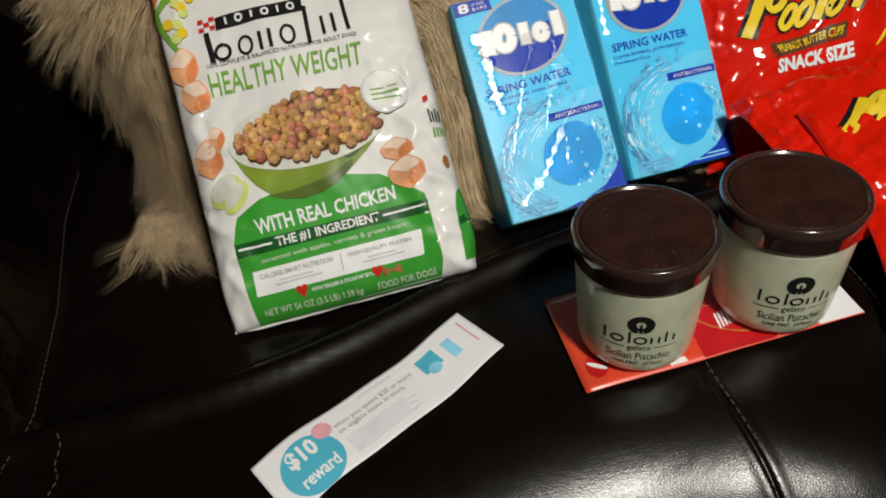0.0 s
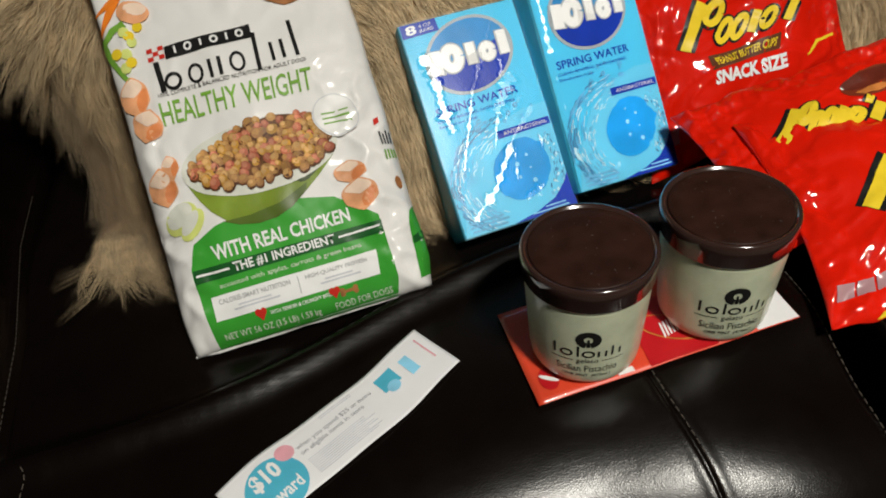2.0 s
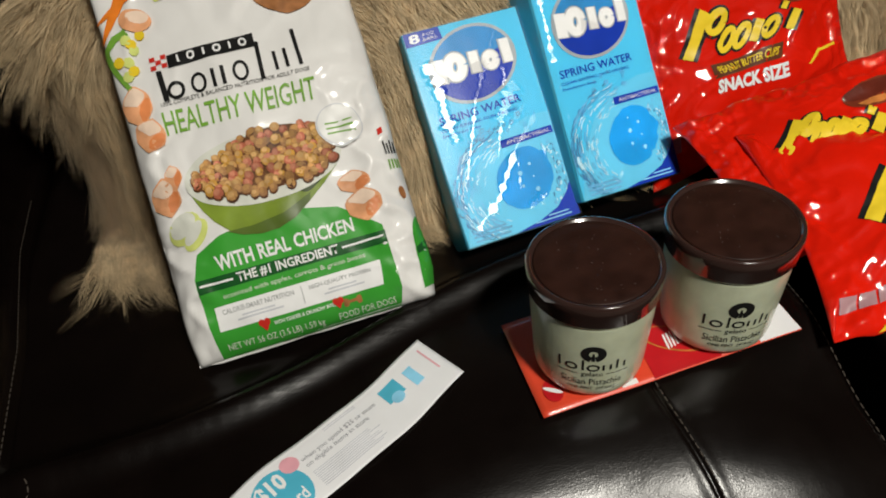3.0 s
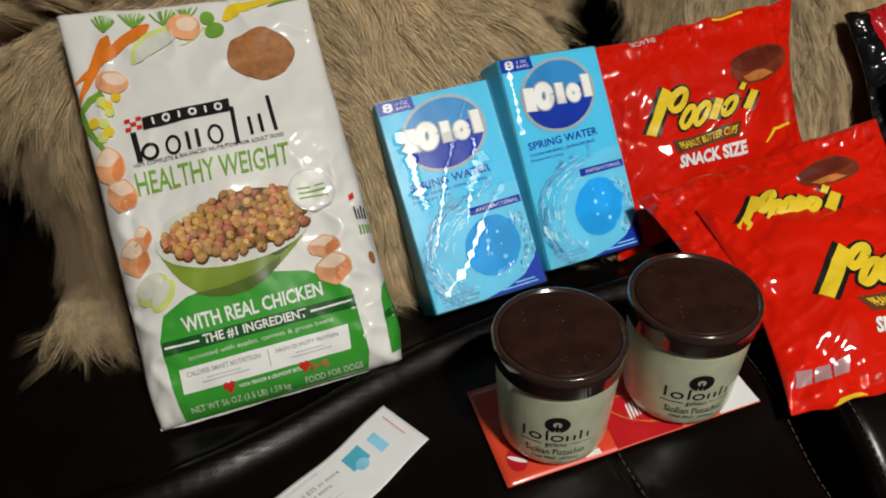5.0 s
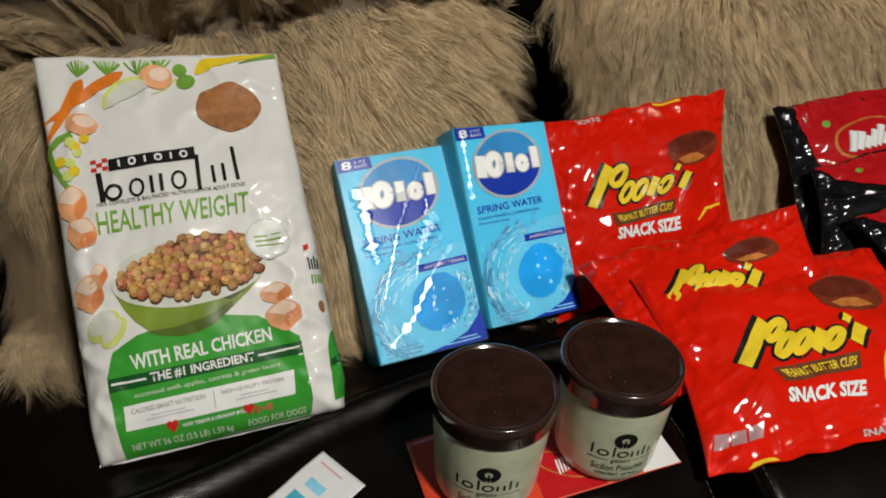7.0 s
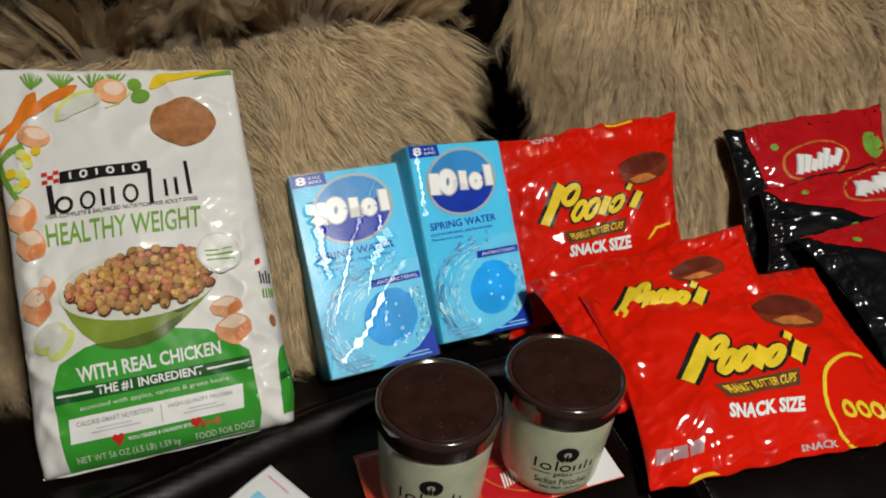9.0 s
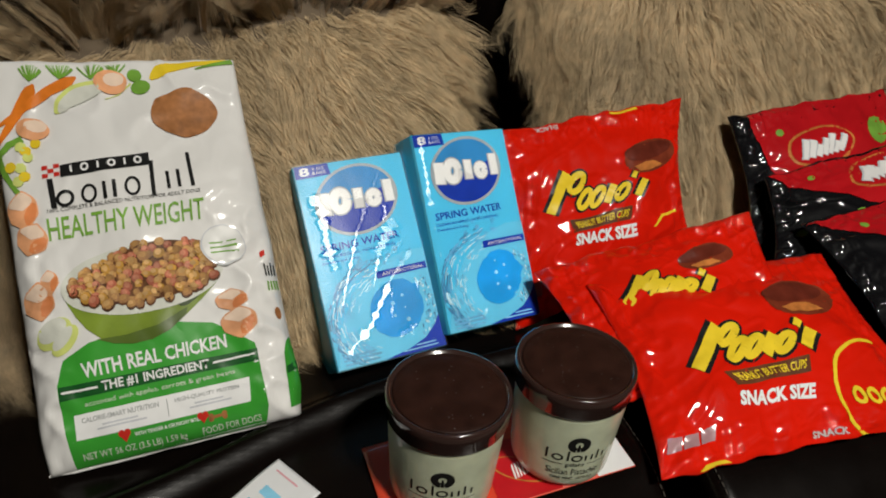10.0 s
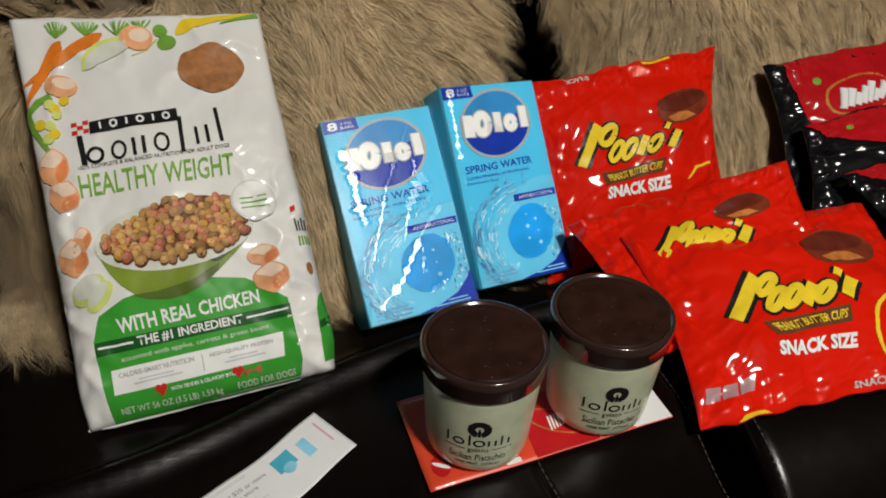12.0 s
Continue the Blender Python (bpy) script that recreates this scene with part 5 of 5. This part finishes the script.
def cup_bag(label, corners, seed, puff=0.02, word=None, cup=None, banner=None, size_words=None, swirl=None, marks=None, head=None, foot=None):
    bag, S = candy_bag("candy_bag", label, "candy bag", corners, puff, FOIL_RED, seed)
    L = 0.0006
    R = S.h / S.w
    if cup:
        cu, cv, ru, rv = cup
        cup_print = printed("cup_picture", [oval(cu, cv, ru, rv, 0, 24)], CUP_BROWN, bag, S, L)
        printed("cup_picture", [oval(cu - 0.012, cv + rv * 0.3, ru * 0.9, rv * 0.55, 0, 24)], CUP_TOP, cup_print, S, 2 * L)
        printed("filling_picture", [[(cu - ru * 0.7, cv - rv * 0.45), (cu - ru * 0.3, cv - rv * 0.32), (cu + ru * 0.1, cv - rv * 0.42), (cu + ru * 0.42, cv - rv * 0.75), (cu - ru * 0.1, cv - rv * 0.86), (cu - ru * 0.5, cv - rv * 0.75)]], YELLOW_BROWN, cup_print, S, 3 * L)
    if word:
        word = (word[0], word[1], (word[2][0] + 0.02, word[2][1]), (word[3][0] + 0.02, word[3][1]))
        for line, wide in SCRIPT:
            rim_print = printed("wordmark_outline", ribbon(word, line, wide * 1.75, 1 / R), SACK_BLACK, bag, S, L)
            printed("wordmark", ribbon(word, line, wide, 1 / R), YELLOW_PRINT, rim_print, S, 2.2 * L)
    if banner:
        a, b, c, d = banner
        strip = printed("banner", [[a, b, c, d]], BROWN_DARK, bag, S, L)
        lettered("lettering", "PEANUT BUTTER CUPS", [in_quad(banner, x, y) for x, y in ((0.1, 0.25), (0.93, 0.25), (0.95, 0.78), (0.06, 0.78))], YELLOW_PRINT, strip, S, 2 * L, 0.02)
    if size_words:
        lettered("lettering", "SNACK SIZE", size_words, WHITE_PRINT, bag, S, 2 * L, 0.045)
    if swirl:
        cu, cv, r = swirl
        printed("yellow_ring", ring(cu, cv, r * 0.94, r, 26, 1.3, 4.2, 1 / R), YELLOW_PRINT, bag, S, L)
        field = [(0.68, cv - 0.02), (0.9, cv - 0.07), (0.9, cv + 0.03), (0.69, cv + 0.09)]
        printed("wordmark", [quad for k in range(4) for quad in ribbon(field, hoop(0.14 + 0.24 * k, 0.5, 0.08, 0.3), 0.014, 1 / R)], YELLOW_PRINT, bag, S, 2 * L)
    for place in (head, foot):
        if place:
            lettered("lettering", "SNACK", place, SNACK_WHITE, bag, S, 1.8 * L, 0.03)
    for tone, loop in marks or ():
        printed("seal_mark", [loop], tone, bag, S, 1.6 * L)
    settle_parent(bag)
    return bag, S


YELLOW_BROWN = material("peanut_print", (0.5, 0.17, 0.04), 0.4, vary=0.3, scale=150, spec=0.15)
CUP_TOP = material("dark_chocolate_print", (0.13, 0.022, 0.012), 0.35, vary=0.3, scale=60, coat=0.4, spec=0.15)
CUP_BROWN = material("milk_chocolate_print", (0.2, 0.035, 0.015), 0.35, vary=0.3, scale=60, coat=0.4, spec=0.15)
SNACK_WHITE = material("faded_white_print", (0.6, 0.5, 0.48), 0.35, coat=0.4, spec=0.15)
PALE_PLASTIC = material("pale_label_print", (0.42, 0.24, 0.26), 0.35, coat=0.4, spec=0.15)

cup_bag("orange-red foil bag of peanut butter candy leaning on a pillow", ((0.268, 0.726, 0.160), (0.508, 0.735, 0.176), (0.492, 0.628, 0.03), (0.27, 0.60, 0.0)), 2, 0.018,
        word=((0.187, 0.51), (0.759, 0.46), (0.765, 0.6), (0.24, 0.72)), cup=(0.795, 0.69, 0.16, 0.1),
        banner=((0.308, 0.385), (0.637, 0.36), (0.655, 0.43), (0.298, 0.455)), size_words=((0.313, 0.315), (0.655, 0.265), (0.655, 0.33), (0.318, 0.375)), marks=[(YELLOW_PRINT, [(0.62, 0.975), (0.76, 0.975), (0.76, 0.988), (0.62, 0.99)]), (YELLOW_PRINT, [(0.756, 0.27), (0.77, 0.27), (0.84, 0.325), (0.93, 0.325), (0.93, 0.34), (0.83, 0.34)]), (PALE_PLASTIC, [(0.03, 0.12), (0.075, 0.125), (0.075, 0.195), (0.03, 0.19)]), (PALE_PLASTIC, [(0.085, 0.126), (0.13, 0.13), (0.13, 0.2), (0.085, 0.196)])], head=((0.36, 0.985), (0.24, 0.988), (0.24, 0.962), (0.36, 0.958)))
cup_bag("orange-red foil candy bag lying between two others", ((0.283, 0.598, 0.070), (0.512, 0.590, 0.109), (0.528, 0.46, 0.028), (0.29, 0.455, 0.022)), 6, 0.012,
        word=((0.235, 0.56), (0.668, 0.5), (0.71, 0.65), (0.316, 0.74)), cup=(0.709, 0.745, 0.135, 0.085))
cup_bag("orange-red foil bag of snack size peanut butter candy on the seat", ((0.322, 0.562, 0.073), (0.580, 0.550, 0.071), (0.600, 0.374, 0.008), (0.309, 0.381, 0.008)), 9, 0.02,
        word=((0.176, 0.415), (0.667, 0.405), (0.716, 0.56), (0.265, 0.63)), cup=(0.735, 0.705, 0.15, 0.115),
        banner=((0.305, 0.305), (0.584, 0.308), (0.607, 0.378), (0.275, 0.373)), size_words=((0.286, 0.215), (0.559, 0.19), (0.578, 0.257), (0.298, 0.278)), swirl=(0.86, 0.14, 0.225),
        marks=[(PALE_PLASTIC, [(0.022, 0.1), (0.07, 0.103), (0.078, 0.163), (0.031, 0.16)]), (PALE_PLASTIC, [(0.078, 0.104), (0.124, 0.107), (0.134, 0.167), (0.086, 0.164)]), (PALE_PLASTIC, [(0.132, 0.107), (0.176, 0.11), (0.19, 0.172), (0.142, 0.168)]), (YELLOW_PRINT, [(0.11, 0.006), (0.22, 0.006), (0.2, 0.02), (0.13, 0.024)])], foot=((0.5, 0.022), (0.62, 0.02), (0.62, 0.046), (0.5, 0.05)), head=((0.34, 0.985), (0.22, 0.988), (0.22, 0.958), (0.34, 0.955)))


def wafer_bag(label, corners, seed, edge, emblem, dots):
    bag, S = candy_bag("candy_bag", label, "candy bag", corners, 0.018, FOIL_BLACK, seed)
    L = 0.0006
    printed("red_field", [edge], FOIL_DARKRED, bag, S, 1.8 * L, step=0.0028)
    cu, cv, ru, rv = emblem
    badge = printed("emblem_rim", [oval(cu, cv, ru * 1.08, rv * 1.12, 0.1, 30)], YELLOW_BROWN, bag, S, 2 * L)
    printed("emblem", [oval(cu, cv, ru, rv, 0.1, 30)], FOIL_DARKRED, badge, S, 3 * L)
    word = ((cu - ru * 0.75, cv - rv * 0.6), (cu + ru * 0.7, cv - rv * 0.4), (cu + ru * 0.85, cv + rv * 0.6), (cu - ru * 0.6, cv + rv * 0.45))
    ratio = S.w / S.h
    for line, wide in [([(0.05 + 0.14 * k, 0.0), (0.11 + 0.14 * k, h)], 0.032) for k, h in enumerate((1.0, 0.9, 0.6, 0.85, 1.0, 0.55, 0.85))]:
        printed("wordmark_outline", ribbon(word, line, wide * 1.5, ratio), PALE_INK, badge, S, 4 * L)
        printed("wordmark", ribbon(word, line, wide, ratio), WHITE_PRINT, badge, S, 5 * L)
    for a, b, r in dots:
        printed("green_dot", [oval(a, b, r, r * 1.1, 0, 12)], LEAF_GREEN, bag, S, 2.4 * L)
    settle_parent(bag)
    return bag, S


wafer_bag("black and red foil bag of wafer candy beside a pillow", ((0.584, 0.744, 0.141), (0.82, 0.757, 0.149), (0.80, 0.61, 0.012), (0.57, 0.625, 0.004)), 21,
          [(0.085, 0.985), (0.3, 0.996), (0.99, 0.996), (0.99, 0.16), (0.75, 0.16), (0.52, 0.24), (0.2, 0.48), (0.125, 0.6), (0.1, 0.8)], (0.45, 0.685, 0.2, 0.125), [(0.235, 0.82, 0.022), (0.31, 0.5, 0.025), (0.87, 0.75, 0.085), (0.12, 0.52, 0.03)])
wafer_bag("black and red foil bag of wafer candy in front of another", ((0.595, 0.672, 0.096), (0.865, 0.692, 0.116), (0.86, 0.545, 0.012), (0.552, 0.572, 0.010)), 27,
          [(0.012, 0.985), (0.3, 0.97), (0.985, 0.985), (0.985, 0.3), (0.42, 0.56), (0.33, 0.66), (0.2, 0.76), (0.08, 0.86)], (0.55, 0.8, 0.17, 0.13), [(0.2, 0.88, 0.018), (0.36, 0.5, 0.03), (0.1, 0.42, 0.03)])
wafer_bag("front black and red foil bag of wafer candy, crumpled", ((0.596, 0.603, 0.073), (0.865, 0.625, 0.086), (0.872, 0.45, 0.012), (0.612, 0.452, 0.010)), 33,
          [(0.012, 0.975), (0.3, 0.985), (0.985, 0.985), (0.985, 0.55), (0.6, 0.55), (0.35, 0.62), (0.2, 0.78), (0.1, 0.88)], (0.6, 0.8, 0.17, 0.13), [(0.22, 0.86, 0.02), (0.5, 0.24, 0.09)])

# ---- gelato jars and the folded card ----


def jar(x, y, z, tilt, face, label):
    tub = thing("gelato_jar", label, "jar", "gelato jars on the card", at=(x, y, z))
    axis = Vector((tilt[0], tilt[1], 1)).normalized()
    tub.rotation_mode = "QUATERNION"
    tub.rotation_quaternion = UP.rotation_difference(axis)
    prof = [(0.0335, 0.0), (0.0378, 0.0015), (0.0398, 0.005), (0.0408, 0.012), (0.0424, 0.04), (0.0437, 0.062), (0.0443, 0.074), (0.0443, 0.086)]
    v, f = lathe(prof, 64)
    part("cup", mesh_of("cup", v, f, GELATO), GELATO, tub, "clear cup full of pale green gelato")
    v, f = lathe([(0.0442, 0.0785), (0.0456, 0.0787), (0.0461, 0.0797), (0.0463, 0.089), (0.0470, 0.0905), (0.0471, 0.096), (0.0463, 0.0985), (0.0449, 0.0992), (0.0436, 0.0985), (0.0428, 0.0970), (0.0412, 0.0965)], 72)
    lid = part("lid", mesh_of("lid", v, f, LID_RIM), LID_RIM, tub, "dark brown screw lid with clear rim")
    v, f = lathe([(0.0409, 0.0962), (0.0419, 0.0972), (0.0409, 0.0978), (0.03, 0.0979), (0.01, 0.098)], 64)
    part("lid_top", mesh_of("lid_top", v, f, LID), LID, lid, "matte cocoa brown lid top")

    specks = bmesh.new()
    lots = random.Random(int(x * 1000))
    for _ in range(26):
        a, r, k = lots.uniform(0, 6.28), 0.039 * math.sqrt(lots.random()), lots.uniform(0.0002, 0.00045)
        bmesh.ops.create_icosphere(specks, subdivisions=1, radius=k, matrix=Matrix.Translation((r * math.cos(a), r * math.sin(a), 0.0981)) @ Matrix.Diagonal((1, 1, 0.5, 1)))
    tagged(part("frost", specks, FROST, lid, "fine white frost specks"), kind="stuff")

    def wall(u, w):
        # u runs round the front of the cup, w upwards
        a = math.radians(face) + (u - 0.5) * 2.6
        zz = 0.004 + 0.064 * w
        for (r0, z0), (r1, z1) in zip(prof, prof[1:]):
            if z0 <= zz <= z1:
                r = r0 + (r1 - r0) * (zz - z0) / max(1e-9, z1 - z0)
                break
        return Vector((r * math.cos(a), r * math.sin(a), zz))
    S = Patch(60, 30, wall)
    S.w = 0.109
    S.h = 0.064
    L = 0.0003
    q = S.w / S.h
    printed("ring_mark", ring(0.5, 0.74, 0.028, 0.078, 30, -math.pi / 2 + 0.28, 1.5 * math.pi - 0.28, q) + [[(0.488, 0.62), (0.512, 0.62), (0.506, 0.75), (0.494, 0.75)]], INK, tub, S, L, step=0.004)
    field = ((0.27, 0.45), (0.73, 0.45), (0.73, 0.62), (0.27, 0.62))
    for line in ([(0.04, 1.0), (0.04, 0.03)], hoop(0.21, 0.31, 0.075, 0.27), [(0.37, 1.05), (0.37, 0.03)], hoop(0.51, 0.31, 0.075, 0.27), [(0.65, 0.58), (0.65, 0.03)], [(0.75, 0.58), (0.75, 0.03)], [(0.84, 0.95), (0.84, 0.03)], [(0.95, 0.6), (0.95, 0.03)]):
        printed("wordmark", ribbon(field, line, 0.014, q), INK, tub, S, L)
    lettered("lettering", "gelato", ((0.43, 0.33), (0.57, 0.33), (0.57, 0.43), (0.43, 0.43)), INK, tub, S, L)
    printed("rule", [[(0.26, 0.385), (0.41, 0.385), (0.41, 0.395), (0.26, 0.395)], [(0.59, 0.385), (0.74, 0.385), (0.74, 0.395), (0.59, 0.395)]], INK, tub, S, L)
    lettered("lettering", "Sicilian Pistachio", ((0.3, 0.2), (0.7, 0.2), (0.7, 0.31), (0.3, 0.31)), INK, tub, S, L)
    lettered("lettering", "ONE PINT  (473mL)", ((0.34, 0.1), (0.66, 0.1), (0.66, 0.165), (0.34, 0.165)), INK, tub, S, L, 0.01)
    return tub


TILT_JAR = (0.05, -0.008)
jar(0.138, 0.4295, 0.0065, TILT_JAR, 251, "pint jar of pale green gelato with a brown lid")
jar(0.242, 0.4345, 0.0065, TILT_JAR, 258, "pint jar of pale green gelato with a brown lid")

card = thing("folded_card", "orange-red folded flyer under the gelato jars", "flyer", at=(0.19, 0.44, 0.004))
CTL, CTR, CBR, CBL = (0.085, 0.483), (0.294, 0.500), (0.298, 0.403), (0.089, 0.3875)


def card_point(u, v, lift=0.004):
    x = (CBL[0] * (1 - u) + CBR[0] * u) * (1 - v) + (CTL[0] * (1 - u) + CTR[0] * u) * v
    y = (CBL[1] * (1 - u) + CBR[1] * u) * (1 - v) + (CTL[1] * (1 - u) + CTR[1] * u) * v
    return Vector((x, y, lift + 0.0008 * fuzz(u * 4, v * 3)))


CP = Patch(40, 16, card_point)
closed_pouch("page", CP, Patch(40, 16, lambda u, v: card_point(u, v, 0.0034)), CARD_RED, card)
printed("white_field", [[(0.835, 0.004), (0.998, 0.004), (0.998, 0.996), (0.835, 0.996)]], PAPER, card, CP, 0.0004)
printed("crimson_field", [[(0.42, 0.006), (0.68, 0.006), (0.7, 0.6), (0.45, 0.7)]], CARD_CRIMSON, card, CP, 0.0008)
printed("emblem_rim", [oval(0.56, 0.3, 0.075, 0.2, 0.4, 20)], YELLOW_BROWN, card, CP, 0.0012)
printed("emblem", [oval(0.56, 0.3, 0.068, 0.18, 0.4, 20)], CARD_CRIMSON, card, CP, 0.0016)
each_mark("wordmark", word_bars(((0.51, 0.2), (0.6, 0.24), (0.61, 0.4), (0.52, 0.36)), [(0.1 + 0.15 * k, 0.19 + 0.15 * k, 0.0, 1.0) for k in range(6)]), WHITE_PRINT, card, CP, 0.002)
printed("round_mark", [oval(0.07, 0.2, 0.035, 0.11, 0, 16)], CARD_CRIMSON, card, CP, 0.0008)
printed("round_mark", [oval(0.07, 0.2, 0.012, 0.06, 0.5, 12)], WHITE_PRINT, card, CP, 0.0012)
printed("fine_print", [[(0.3, 0.02), (0.36, 0.02), (0.36, 0.07), (0.3, 0.07)]], WHITE_PRINT, card, CP, 0.0008)
printed("leaf_mark", [oval(0.735, 0.12, 0.035, 0.09, 0.2, 9)], LEAF_GREEN, card, CP, 0.0008)
settle_parent(card)

# ---- reward coupon ----
coupon = thing("reward_coupon", "white printed paper reward coupon curling on the leather seat", "coupon", at=(-0.05, 0.43, 0.004))


def coupon_point(u, v, lift=0.0):
    """u from the round mark to the far end, v across."""
    ax, ay = -0.130, 0.366
    bx, by = 0.032, 0.469
    dx, dy = bx - ax, by - ay
    k = math.hypot(dx, dy)
    tx, ty = dx / k, dy / k
    x = ax + dx * u - ty * (v - 0.5) * 0.052
    y = ay + dy * u + tx * (v - 0.5) * 0.052
    bow = 0.0028 * math.sin(2 * math.pi * u + 0.6)
    x, y = x - ty * bow, y + tx * bow
    z = seat_top(x, y)
    return Vector((x, y, z + 0.0022 + 0.0025 * (math.sin(u * 9) ** 2) * 0.6 + lift))


KP = Patch(70, 22, coupon_point)
closed_pouch("paper", KP, Patch(70, 22, lambda u, v: coupon_point(u, v, -0.0005)), PAPER, coupon)
kq = KP.w / KP.h
printed("round_mark", [oval(0.17, 0.42, 0.118, 0.118 * kq, 0, 32)], TEAL, coupon, KP, 0.0004)
lettered("lettering", "$10", ((0.10, 0.46), (0.22, 0.46), (0.22, 0.78), (0.10, 0.78)), WHITE_PRINT, coupon, KP, 0.0008, 0.04)
lettered("lettering", "reward", ((0.1, 0.16), (0.25, 0.16), (0.25, 0.36), (0.1, 0.36)), WHITE_PRINT, coupon, KP, 0.0008, 0.02)
printed("round_mark", [oval(0.268, 0.75, 0.037, 0.037 * kq, 0, 20)], PINK, coupon, KP, 0.0008)
lettered("lettering", "when you spend $25 or more", ((0.31, 0.64), (0.66, 0.64), (0.66, 0.74), (0.31, 0.74)), GREY_INK, coupon, KP, 0.0004, 0.01)
lettered("lettering", "on eligible items in store", ((0.31, 0.52), (0.6, 0.52), (0.6, 0.62), (0.31, 0.62)), GREY_INK, coupon, KP, 0.0004, 0.01)
printed("fine_print", [[(0.31, 0.14 + 0.035 * k), (0.58 + 0.03 * math.sin(k * 2.3), 0.14 + 0.035 * k), (0.58 + 0.03 * math.sin(k * 2.3), 0.156 + 0.035 * k), (0.31, 0.156 + 0.035 * k)] for k in range(9)], PALE_INK, coupon, KP, 0.0004)
printed("fine_print", [[(0.45, 0.86 + 0.035 * k), (0.6, 0.86 + 0.035 * k), (0.6, 0.874 + 0.035 * k), (0.45, 0.874 + 0.035 * k)] for k in range(2)], PALE_INK, coupon, KP, 0.0004)
printed("blue_mark", [[(0.7, 0.5), (0.79, 0.5), (0.79, 0.8), (0.7, 0.8)]], TEAL, coupon, KP, 0.0004)
printed("blue_mark", [oval(0.745, 0.5, 0.03, 0.1, 0, 12)], PALE_BLUE, coupon, KP, 0.0008)
printed("pale_mark", [[(0.83, 0.4), (0.875, 0.4), (0.875, 0.75), (0.83, 0.75)]], PALE_BLUE, coupon, KP, 0.0004)
printed("fine_print", [[(0.95, 0.35), (0.958, 0.35), (0.958, 0.85), (0.95, 0.85)]], PINK, coupon, KP, 0.0004)
settle_parent(coupon)
